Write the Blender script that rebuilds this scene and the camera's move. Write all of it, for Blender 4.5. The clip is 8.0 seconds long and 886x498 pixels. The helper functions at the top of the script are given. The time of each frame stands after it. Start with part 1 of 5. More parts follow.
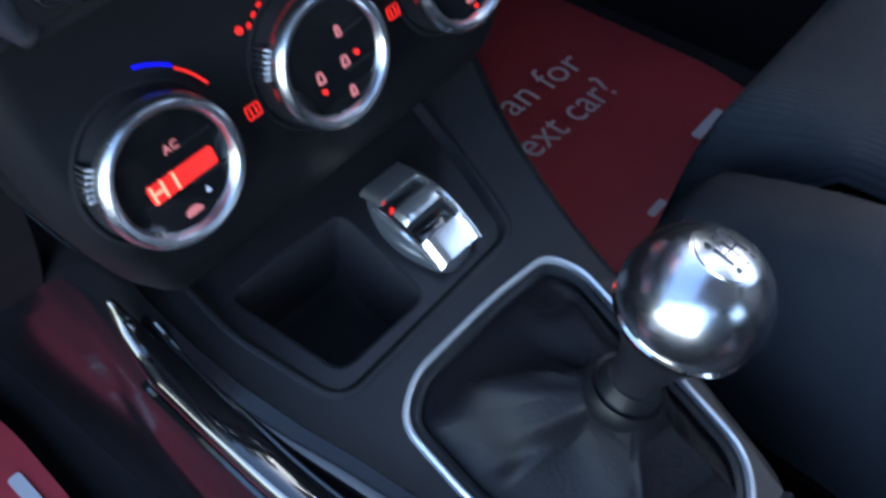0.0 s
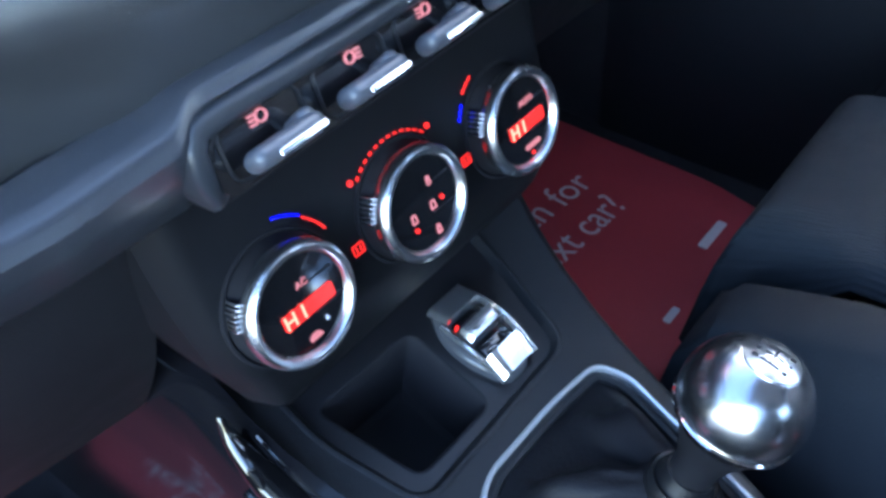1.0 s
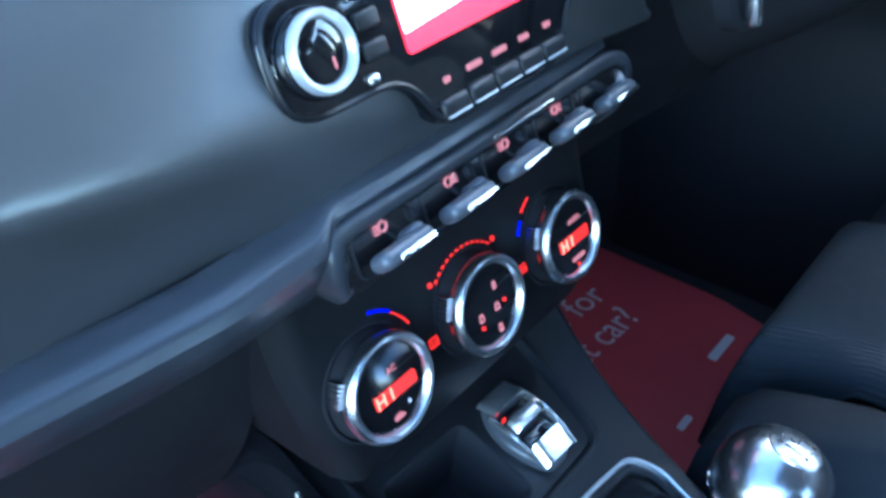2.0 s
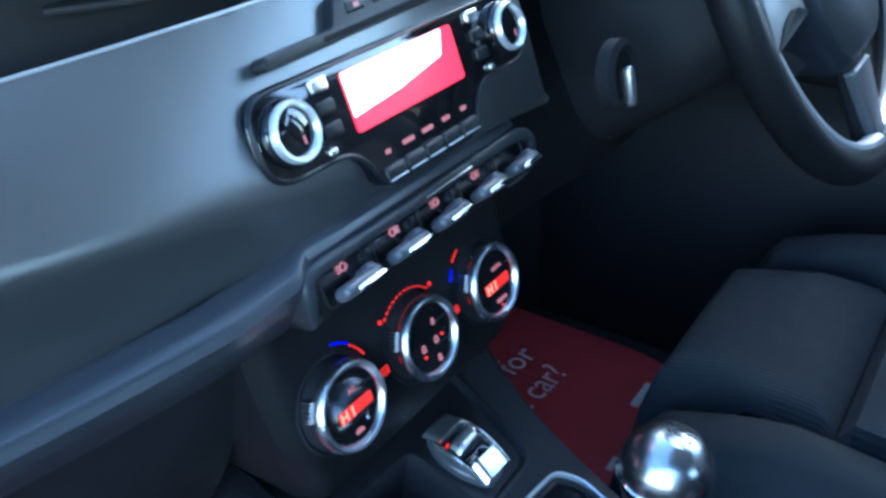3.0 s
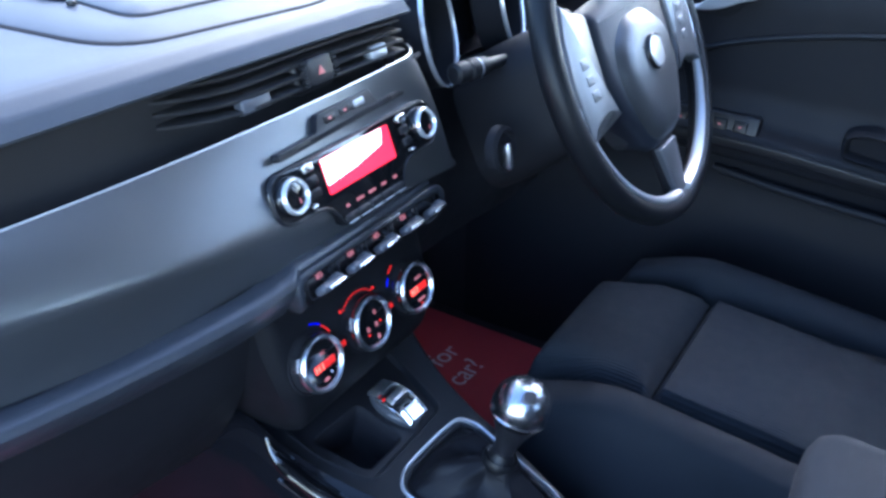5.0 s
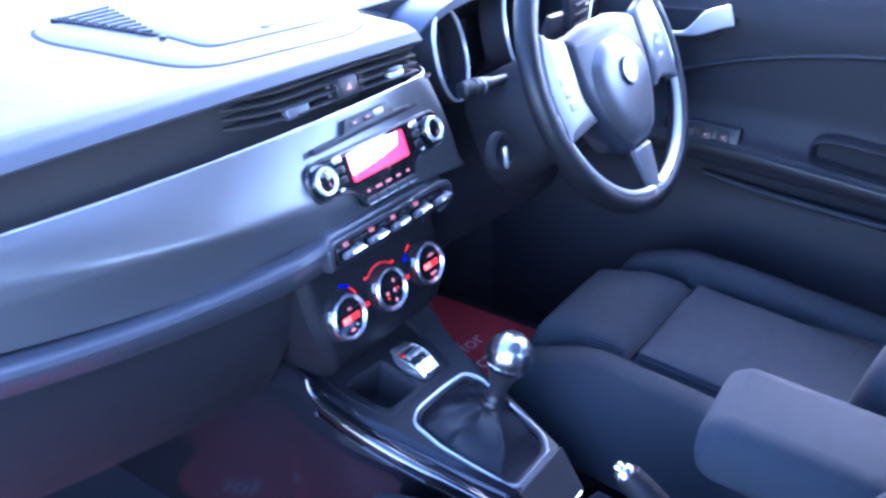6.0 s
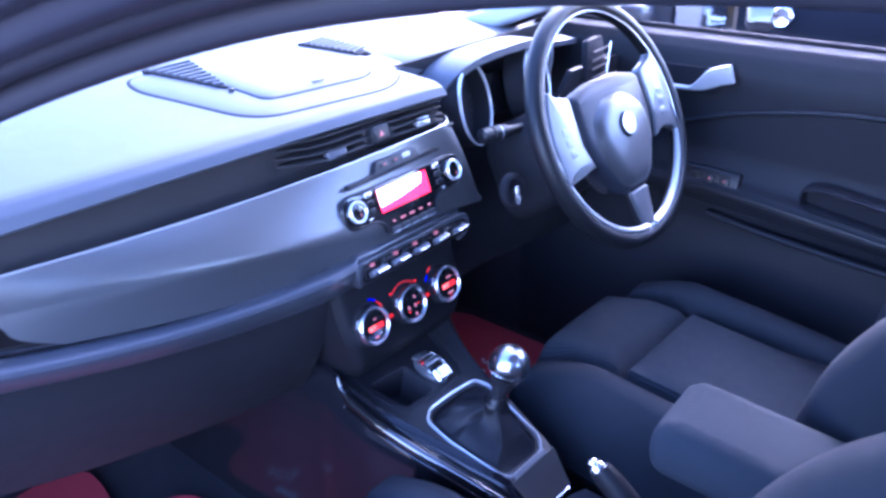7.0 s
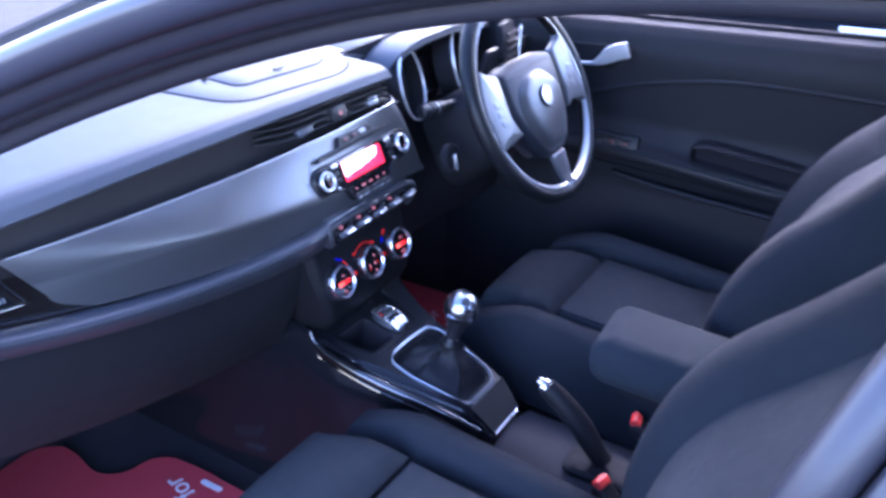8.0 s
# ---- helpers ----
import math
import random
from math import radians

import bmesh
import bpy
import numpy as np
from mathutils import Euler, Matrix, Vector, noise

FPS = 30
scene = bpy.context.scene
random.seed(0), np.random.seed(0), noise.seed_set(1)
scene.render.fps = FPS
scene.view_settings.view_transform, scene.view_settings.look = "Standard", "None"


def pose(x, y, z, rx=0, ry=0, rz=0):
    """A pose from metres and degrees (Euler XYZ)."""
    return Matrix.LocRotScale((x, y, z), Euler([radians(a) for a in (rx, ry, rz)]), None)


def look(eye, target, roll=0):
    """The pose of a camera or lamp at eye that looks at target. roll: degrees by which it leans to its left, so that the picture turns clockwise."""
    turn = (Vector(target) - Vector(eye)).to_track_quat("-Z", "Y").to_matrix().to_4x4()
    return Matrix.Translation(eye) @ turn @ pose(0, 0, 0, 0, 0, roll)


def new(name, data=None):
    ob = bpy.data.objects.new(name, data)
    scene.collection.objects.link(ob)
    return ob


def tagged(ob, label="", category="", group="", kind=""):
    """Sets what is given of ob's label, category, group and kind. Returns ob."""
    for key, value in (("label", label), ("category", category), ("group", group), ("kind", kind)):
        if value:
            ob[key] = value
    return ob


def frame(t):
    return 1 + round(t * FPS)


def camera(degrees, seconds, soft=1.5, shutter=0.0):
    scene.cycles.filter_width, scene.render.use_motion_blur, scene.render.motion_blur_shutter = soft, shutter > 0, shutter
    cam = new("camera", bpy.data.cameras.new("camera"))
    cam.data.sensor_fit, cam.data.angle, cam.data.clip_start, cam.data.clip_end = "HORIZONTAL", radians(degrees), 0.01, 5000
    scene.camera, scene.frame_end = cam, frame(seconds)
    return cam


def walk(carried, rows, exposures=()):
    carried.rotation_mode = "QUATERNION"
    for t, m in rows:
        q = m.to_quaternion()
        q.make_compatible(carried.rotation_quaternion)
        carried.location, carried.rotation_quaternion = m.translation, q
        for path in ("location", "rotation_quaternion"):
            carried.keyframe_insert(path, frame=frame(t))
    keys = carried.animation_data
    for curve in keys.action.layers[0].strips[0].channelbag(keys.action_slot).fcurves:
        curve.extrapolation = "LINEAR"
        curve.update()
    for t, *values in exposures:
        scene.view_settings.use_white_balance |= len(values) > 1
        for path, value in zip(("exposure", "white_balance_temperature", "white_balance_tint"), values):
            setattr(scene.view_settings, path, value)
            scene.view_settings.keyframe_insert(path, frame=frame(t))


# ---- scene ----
cam = camera(54.3, 8.0, 2.95, 0.4)
PATH = [
    (0, (-0.1713, -0.2165, 0.8936), (0.2805, 0.2256, 0.1187), -4.60),
    (0.5, (-0.1971, -0.2086, 0.9229), (0.2913, 0.2657, 0.1904), -4.57),
    (1, (-0.2211, -0.2098, 0.9416), (0.3112, 0.2797, 0.2509), -4.90),
    (1.5, (-0.2411, -0.2108, 0.9603), (0.3259, 0.2980, 0.3126), -4.40),
    (2, (-0.2837, -0.2168, 0.9810), (0.3189, 0.3181, 0.3888), -2.70),
    (2.2, (-0.2963, -0.2227, 0.9868), (0.3406, 0.3067, 0.4264), -2.83),
    (3.3, (-0.3972, -0.2920, 1.0370), (0.3038, 0.2155, 0.5359), -2.32),
    (3.5, (-0.4249, -0.3012, 1.0568), (0.2775, 0.2137, 0.5653), -1.80),
    (4, (-0.4886, -0.3324, 1.1103), (0.2280, 0.1561, 0.6124), -0.25),
    (4.5, (-0.5280, -0.3782, 1.1499), (0.2093, 0.0883, 0.6614), 1.14),
    (4.7, (-0.5393, -0.3953, 1.1565), (0.2044, 0.0534, 0.6610), 0.80),
    (5.8, (-0.6830, -0.5730, 1.2142), (0.0224, -0.0477, 0.7384), -2.22),
    (6, (-0.7077, -0.6022, 1.2216), (0.0035, -0.0758, 0.7556), -1.71),
    (6.5, (-0.7279, -0.6673, 1.2467), (-0.0423, -0.1208, 0.7657), -1.26),
    (7, (-0.8006, -0.7530, 1.3075), (-0.1226, -0.1648, 0.8665), -1.43),
    (7.5, (-0.8954, -0.7966, 1.3397), (-0.1994, -0.2253, 0.9048), -1.07),
    (8, (-1.0029, -0.7839, 1.3594), (-0.2573, -0.3027, 0.8983), -1.25),
]
SKY, SUN = 0.20, 0.3
EXPOSURES = [(0, 3.58, 6200, 14), (1.5, 4.22, 5550, 9), (2.2, 3.72, 5150, 3), (3.5, 3.42, 5200, 3), (4, 3.42, 5250, 8), (4.7, 3.25, 5600, 14), (6, 4.5, 4850, 33), (7, 4.1, 4850, 43), (8, 3.6, 5250, 37)]
walk(cam, [(t, look(eye, target, roll)) for t, eye, target, roll in PATH], EXPOSURES)

# ---- world and light ----
world = bpy.data.worlds.new("sky")
scene.world = world
world.use_nodes = True
wn = world.node_tree
bg = wn.nodes["Background"]
sky = wn.nodes.new("ShaderNodeTexSky")
sky.sky_type = "NISHITA"
sky.sun_disc = False
sky.sun_elevation, sky.sun_rotation = radians(32), radians(68)
sky.air_density, sky.dust_density = 1.2, 1.8
bg.inputs["Strength"].default_value = SKY
wn.links.new(sky.outputs[0], bg.inputs[0])
sun = new("sun", bpy.data.lights.new("sun", "SUN"))
sun.data.energy, sun.data.angle, sun.data.color = SUN, radians(14), (1.0, 0.95, 0.88)
# the light comes from the driver's side, a little ahead, through the side window and the windscreen
sun.matrix_world = look((2.78, 1.12, 1.87), (0, 0, 0))


# ---- materials ----
def material(name, colour, rough=0.5, metal=0.0, vary=0.12, scale=6.0, grain=0.0, grain_scale=900.0, coat=0.0, spec=0.5):
    """A surface with broad blotches of wear and a fine grain, both at real size."""
    m = bpy.data.materials.new(name)
    m.use_nodes = True
    n, l = m.node_tree.nodes, m.node_tree.links
    b = n["Principled BSDF"]
    b.inputs["Metallic"].default_value = metal
    b.inputs["Coat Weight"].default_value = coat
    b.inputs["Coat Roughness"].default_value = 0.06
    b.inputs["Specular IOR Level"].default_value = spec
    tc = n.new("ShaderNodeTexCoord")
    big = n.new("ShaderNodeTexNoise")
    big.inputs["Scale"].default_value, big.inputs["Detail"].default_value = scale, 6
    l.new(tc.outputs["Object"], big.inputs["Vector"])
    ramp = n.new("ShaderNodeMapRange")
    ramp.inputs["To Min"].default_value, ramp.inputs["To Max"].default_value = 1 - vary, 1 + vary
    l.new(big.outputs["Fac"], ramp.inputs["Value"])
    mul = n.new("ShaderNodeVectorMath")
    mul.operation = "SCALE"
    mul.inputs[0].default_value = colour
    l.new(ramp.outputs[0], mul.inputs["Scale"])
    l.new(mul.outputs[0], b.inputs["Base Color"])
    rr = n.new("ShaderNodeMapRange")
    rr.inputs["To Min"].default_value, rr.inputs["To Max"].default_value = max(0.02, rough * (1 - 1.2 * vary)), min(1, rough * (1 + 1.2 * vary))
    dust = n.new("ShaderNodeTexNoise")
    dust.inputs["Scale"].default_value, dust.inputs["Detail"].default_value = scale * 7, 4
    l.new(tc.outputs["Object"], dust.inputs["Vector"])
    l.new(dust.outputs["Fac"], rr.inputs["Value"])
    l.new(rr.outputs[0], b.inputs["Roughness"])
    if grain:
        fine = n.new("ShaderNodeTexNoise")
        fine.inputs["Scale"].default_value, fine.inputs["Detail"].default_value = grain_scale, 3
        l.new(tc.outputs["Object"], fine.inputs["Vector"])
        bump = n.new("ShaderNodeBump")
        bump.inputs["Strength"].default_value, bump.inputs["Distance"].default_value = grain, 0.0006
        l.new(fine.outputs["Fac"], bump.inputs["Height"])
        l.new(bump.outputs[0], b.inputs["Normal"])
    return m


def ribbed(name, colour, pitch, turn):
    """Woven seat cloth with fine raised ribs."""
    m = material(name, colour, 0.92, vary=0.22, scale=9, spec=0.12)
    n, l = m.node_tree.nodes, m.node_tree.links
    b = n["Principled BSDF"]
    b.inputs["Sheen Weight"].default_value, b.inputs["Sheen Roughness"].default_value = 0.0, 0.5
    tc = [x for x in n if x.type == "TEX_COORD"][0]
    mp = n.new("ShaderNodeMapping")
    mp.inputs["Rotation"].default_value = (0, 0, turn)
    l.new(tc.outputs["Object"], mp.inputs["Vector"])
    w = n.new("ShaderNodeTexWave")
    w.inputs["Scale"].default_value = 2 * math.pi / (20 * pitch)
    w.inputs["Distortion"].default_value, w.inputs["Detail"].default_value = 0.15, 2
    l.new(mp.outputs[0], w.inputs["Vector"])
    nz = n.new("ShaderNodeTexNoise")
    nz.inputs["Scale"].default_value = 1400
    l.new(tc.outputs["Object"], nz.inputs["Vector"])
    add = n.new("ShaderNodeMath")
    add.operation = "MULTIPLY_ADD"
    add.inputs[1].default_value = 0.6
    l.new(nz.outputs["Fac"], add.inputs[0])
    l.new(w.outputs["Fac"], add.inputs[2])
    bump = n.new("ShaderNodeBump")
    bump.inputs["Strength"].default_value, bump.inputs["Distance"].default_value = 0.6, 0.0012
    l.new(add.outputs[0], bump.inputs["Height"])
    l.new(bump.outputs[0], b.inputs["Normal"])
    return m


def lit(name, colour, strength):
    """A lamp, a backlit mark, a display or the reflection painted on one."""
    m = bpy.data.materials.new(name)
    m.use_nodes = True
    b = m.node_tree.nodes["Principled BSDF"]
    b.inputs["Base Color"].default_value = (*[c * 0.3 for c in colour], 1)
    b.inputs["Emission Color"].default_value = (*colour, 1)
    b.inputs["Emission Strength"].default_value = strength
    b.inputs["Roughness"].default_value = 0.25
    return m


PAD = material("soft dash pad", (0.076, 0.083, 0.098), 0.48, grain=0.35, grain_scale=700, vary=0.08, spec=0.28)
PAD_LOWER = material("lower dash plastic", (0.014, 0.014, 0.0165), 0.55, grain=0.3, grain_scale=800, spec=0.2)
TROUGH = material("recess plastic", (0.030, 0.029, 0.030), 0.6, grain=0.3, grain_scale=800, spec=0.2)
ROLL = material("roll trim", (0.036, 0.040, 0.049), 0.30, grain=0.15, grain_scale=900, vary=0.08)
FASCIA = material("satin grey fascia", (0.205, 0.211, 0.220), 0.33, metal=0.88, vary=0.03, scale=3, grain=0.06, grain_scale=1500)
BLACK = material("satin black plastic", (0.012, 0.012, 0.0145), 0.38, grain=0.12, grain_scale=1200, spec=0.35)
PANELBLACK = material("matt panel black", (0.0090, 0.0093, 0.0110), 0.5, grain=0.15, grain_scale=1200, spec=0.12)
RECESS = material("matt black plastic", (0.015, 0.015, 0.018), 0.75, grain=0.2, spec=0.15)
CONSOLE = material("console plastic", (0.0115, 0.0122, 0.0145), 0.50, grain=0.3, grain_scale=900, spec=0.32)
GLOSS = material("piano black", (0.006, 0.006, 0.007), 0.07, coat=1.0, vary=0.25, scale=14)
FLANKGLOSS = material("shiny black plastic", (0.007, 0.007, 0.009), 0.13, vary=0.05, scale=8, spec=0.30)
CHROME = material("polished chrome", (0.78, 0.79, 0.82), 0.10, metal=1.0, vary=0.10, scale=30)
SATIN = material("satin chrome", (0.66, 0.67, 0.70), 0.27, metal=1.0, vary=0.03, scale=25)
SILVER = material("silver paint", (0.48, 0.50, 0.53), 0.34, metal=0.6, vary=0.08, scale=20)
SOCKETGREY = material("grey plastic", (0.055, 0.058, 0.066), 0.26, vary=0.08, scale=40)
BRIGHT = material("bright plated plastic", (0.84, 0.85, 0.86), 0.16, metal=0.92, vary=0.10, scale=60)
BALLMETAL = material("brushed ball metal", (0.50, 0.52, 0.56), 0.24, metal=1.0, vary=0.15, scale=60)
RINGS = material("bright ring", (0.80, 0.81, 0.83), 0.25, metal=0.65, vary=0.08, scale=40)
SPOKEPAINT = material("spoke paint", (0.135, 0.141, 0.151), 0.36, metal=0.6, vary=0.08, scale=20)
HUB = material("hub paint", (0.080, 0.084, 0.090), 0.36, metal=0.6, vary=0.06, scale=20, grain=0.1)
LEATHER = material("black leather", (0.010, 0.010, 0.012), 0.50, grain=0.6, grain_scale=420, vary=0.2, spec=0.14)
RIMLEATHER = material("rim leather", (0.007, 0.0075, 0.009), 0.42, grain=0.35, grain_scale=600, vary=0.15, spec=0.28)
CLOTH = ribbed("ribbed seat cloth", (0.0222, 0.0265, 0.0325), 0.0032, 0.0)
SIDECLOTH = material("plain seat cloth", (0.0175, 0.0205, 0.0255), 0.95, grain=0.9, grain_scale=1100, vary=0.16, scale=7, spec=0.08)
ARMCLOTH = material("armrest cloth", (0.0192, 0.024, 0.031), 0.95, grain=0.9, grain_scale=1300, vary=0.12, scale=9, spec=0.08)
CARPET = material("carpet", (0.042, 0.040, 0.045), 0.95, grain=0.9, grain_scale=900, vary=0.3, spec=0.1)
REDMAT = material("red paper mat", (0.42, 0.045, 0.062), 0.55, vary=0.10, scale=5, grain=0.2, grain_scale=200)
PRINT = material("pale print", (0.62, 0.60, 0.66), 0.6)
SEAL = material("rubber seal", (0.020, 0.019, 0.024), 0.38, grain=0.2, vary=0.15)
FRAMEPAINT = material("dark body paint", (0.021, 0.020, 0.027), 0.36, coat=0.15, vary=0.06)
SILVERBODY = material("pale body paint", (0.42, 0.46, 0.52), 0.25, metal=0.4, coat=0.8, vary=0.05)
DARKCAR = material("dark car paint", (0.006, 0.006, 0.008), 0.7, vary=0.06, spec=0.03)
SPOKE = material("dark spoke plastic", (0.016, 0.019, 0.027), 0.45, vary=0.1, spec=0.25)
LINER = material("headlining", (0.56, 0.56, 0.57), 0.95, grain=0.5)
ASPHALT = material("asphalt", (0.050, 0.050, 0.052), 0.95, grain=0.9, grain_scale=120, vary=0.25, scale=2, spec=0.05)
DOORPAD = material("door pad", (0.0140, 0.0147, 0.0185), 0.55, grain=0.35, grain_scale=700, spec=0.22)
REDPLASTIC = material("red plastic", (0.55, 0.035, 0.030), 0.4)
TYRE = material("tyre rubber", (0.012, 0.012, 0.012), 0.8)
FRAMEGREY = material("switch frame plastic", (0.028, 0.031, 0.037), 0.38, grain=0.15, grain_scale=900, vary=0.08)
ROCKER = material("grey rocker plastic", (0.075, 0.080, 0.095), 0.32, vary=0.08, scale=40)
PLATE = material("pale plate", (0.75, 0.76, 0.72), 0.45)
LED_RED = lit("red light", (1.0, 0.03, 0.025), 0.09)
LED_HOT = lit("orange digits", (1.0, 0.16, 0.10), 0.33)
LED_PINK = lit("pink mark", (0.80, 0.26, 0.28), 0.05)
LED_BLUE = lit("blue mark", (0.01, 0.01, 1.0), 0.10)
SCREEN = lit("red display", (0.85, 0.02, 0.05), 0.30)
# glowing pale tone for the reflection painted over the radio's display
SCREENGLARE = lit("display reflection", (1.0, 0.93, 0.93), 0.45)


def clear(name, tint, rough=0.0):
    m = bpy.data.materials.new(name)
    m.use_nodes = True
    b = m.node_tree.nodes["Principled BSDF"]
    b.inputs["Base Color"].default_value = (*tint, 1)
    b.inputs["Transmission Weight"].default_value = 1
    b.inputs["Roughness"].default_value, b.inputs["IOR"].default_value = rough, 1.45
    return m


GLASS = clear("window glass", (0.93, 0.96, 0.95))


def tinted(name, tint, gloss):
    """Thin tinted glass that dims the light which comes through it."""
    m = bpy.data.materials.new(name)
    m.use_nodes = True
    n, l = m.node_tree.nodes, m.node_tree.links
    n.remove(n["Principled BSDF"])
    t, g, mix = n.new("ShaderNodeBsdfTransparent"), n.new("ShaderNodeBsdfGlossy"), n.new("ShaderNodeMixShader")
    t.inputs["Color"].default_value = (*tint, 1)
    g.inputs["Roughness"].default_value = 0.0
    mix.inputs["Fac"].default_value = gloss
    l.new(t.outputs[0], mix.inputs[1])
    l.new(g.outputs[0], mix.inputs[2])
    l.new(mix.outputs[0], n["Material Output"].inputs["Surface"])
    return m


TINTED = tinted("tinted windscreen glass", (0.62, 0.66, 0.68), 0.05)
PRIVACY = tinted("dark rear glass", (0.10, 0.105, 0.11), 0.05)
LENS = clear("lamp lens", (0.95, 0.95, 0.95), 0.05)


# ---- building helpers ----
def thing(name, at, label, category, group="", kind=""):
    e = new(name)
    e.empty_display_size = 0.02
    e.location = at
    return tagged(e, label, category, group, kind)


def root_of(ob):
    m = Matrix.Translation(ob.location)
    return m if ob.parent is None else Matrix.Identity(4)


def part(name, bm, mat, parent=None, label="", smooth=35, kind=""):
    bmesh.ops.recalc_face_normals(bm, faces=bm.faces)
    me = bpy.data.meshes.new(name)
    bm.to_mesh(me)
    bm.free()
    me.materials.append(mat)
    me.shade_smooth()
    me.set_sharp_from_angle(angle=radians(smooth))
    ob = new(name, me)
    if parent is not None:
        ob.parent = parent
        ob.matrix_parent_inverse = root_of(parent).inverted()
    if label:
        ob["label"] = label
    if kind:
        ob["kind"] = kind
    return ob


def axes(o, x, y):
    """A frame with origin o, x and y as given; z is their cross."""
    x, y = Vector(x).normalized(), Vector(y).normalized()
    z = x.cross(y).normalized()
    y = z.cross(x)
    return Matrix.Translation(o) @ Matrix((x, y, z)).transposed().to_4x4()


def tilted(o, degrees):
    """A frame on a panel that faces the seats and leans back: x to the right, y up the panel, z out of it."""
    a = radians(degrees)
    return axes(o, (1, 0, 0), (0, math.sin(a), math.cos(a)))


def ring_faces(bm, rings, wrap=True, caps=True, close=False):
    vs = [[bm.verts.new(p) for p in r] for r in rings]
    k = len(vs[0])
    pairs = list(zip(vs, vs[1:])) + ([(vs[-1], vs[0])] if close else [])
    for a, b in pairs:
        for i in range(k if wrap else k - 1):
            j = (i + 1) % k
            bm.faces.new((a[i], a[j], b[j], b[i]))
    if caps and not close:
        bm.faces.new(vs[0][::-1])
        bm.faces.new(vs[-1])
    return vs


def loft(rings, wrap=True, caps=True, close=False, bm=None):
    bm = bm or bmesh.new()
    ring_faces(bm, [[Vector(p) for p in r] for r in rings], wrap, caps, close)
    return bm


def rounded(w, h, r, k=5, cx=0.0, cy=0.0):
    """A rounded rectangle as a list of (x, y)."""
    out = []
    for sx, sy, a0 in ((1, 1, 0), (-1, 1, 90), (-1, -1, 180), (1, -1, 270)):
        for i in range(k + 1):
            a = radians(a0 + 90 * i / k)
            out.append((cx + sx * (w / 2 - r) + r * math.cos(a), cy + sy * (h / 2 - r) + r * math.sin(a)))
    return out


def soft_poly(poly, r, k=4):
    """Rounds the corners of a polygon."""
    out = []
    n = len(poly)
    for i in range(n):
        p, q, s = Vector(poly[i - 1]), Vector(poly[i]), Vector(poly[(i + 1) % n])
        rr = min(r, (p - q).length * 0.45, (s - q).length * 0.45)
        a, b = q + (p - q).normalized() * rr, q + (s - q).normalized() * rr
        for j in range(k + 1):
            t = j / k
            out.append(tuple((1 - t) ** 2 * a + 2 * t * (1 - t) * q + t * t * b))
    return out


def shrink(poly, d):
    """A polygon drawn in by about d on every side."""
    c = sum((Vector(p) for p in poly), Vector((0, 0))) / len(poly)
    n = len(poly)
    out = []
    area = sum(poly[i - 1][0] * poly[i][1] - poly[i][0] * poly[i - 1][1] for i in range(n))
    sgn = 1 if area > 0 else -1
    for i in range(n):
        p, q, s = Vector(poly[i - 1]), Vector(poly[i]), Vector(poly[(i + 1) % n])
        e = s - p
        if e.length < 1e-9:
            out.append(tuple(q))
            continue
        nrm = Vector((-e.y, e.x)).normalized() * sgn
        out.append(tuple(q + nrm * d))
    return out


def slab(poly, z0, z1, m, edge=0.0, bm=None):
    """A flat piece with outline poly from z0 to z1 in the frame m, its top edge rounded."""
    rings = [[m @ Vector((x, y, z0)) for x, y in poly]]
    if edge:
        rings.append([m @ Vector((x, y, z1 - edge)) for x, y in poly])
        for a in (30, 60, 90):
            d = edge * (1 - math.cos(radians(a)))
            rings.append([m @ Vector((x, y, z1 - edge + edge * math.sin(radians(a)))) for x, y in shrink(poly, d)])
    else:
        rings.append([m @ Vector((x, y, z1)) for x, y in poly])
    return loft(rings, bm=bm)


def border(poly, width, z0, z1, m, bm=None):
    """A raised frame that follows an outline, rounded in section."""
    inner = shrink(poly, width)
    mid = shrink(poly, width * 0.5)
    q1, q3 = shrink(poly, width * 0.15), shrink(poly, width * 0.85)
    h = z1 - z0
    prof = [(poly, z0), (poly, z0 + h * 0.5), (q1, z0 + h * 0.85), (mid, z1), (q3, z0 + h * 0.85), (inner, z0 + h * 0.5), (inner, z0)]
    return loft([[m @ Vector((x, y, z)) for x, y in p] for p, z in prof], caps=False, close=True, bm=bm)


def lathe(prof, m, n=40, bm=None, caps=True):
    """Turns (radius, height) about the frame's z."""
    return loft([[m @ Vector((r * math.cos(2 * math.pi * i / n), r * math.sin(2 * math.pi * i / n), z)) for i in range(n)] for r, z in prof], caps=caps, bm=bm)


def smooth_path(pts, per=6, closed=False):
    """A Catmull-Rom curve through the points."""
    p = [Vector(q) for q in pts]
    n = len(p)
    out = []
    for i in range(n if closed else n - 1):
        a, b, c, d = (p[(i + k) % n] if closed else p[min(max(i + k, 0), n - 1)] for k in (-1, 0, 1, 2))
        for j in range(per):
            t = j / per
            out.append(0.5 * (2 * b + (c - a) * t + (2 * a - 5 * b + 4 * c - d) * t * t + (3 * b - a - 3 * c + d) * t ** 3))
    if not closed:
        out.append(p[-1])
    return out


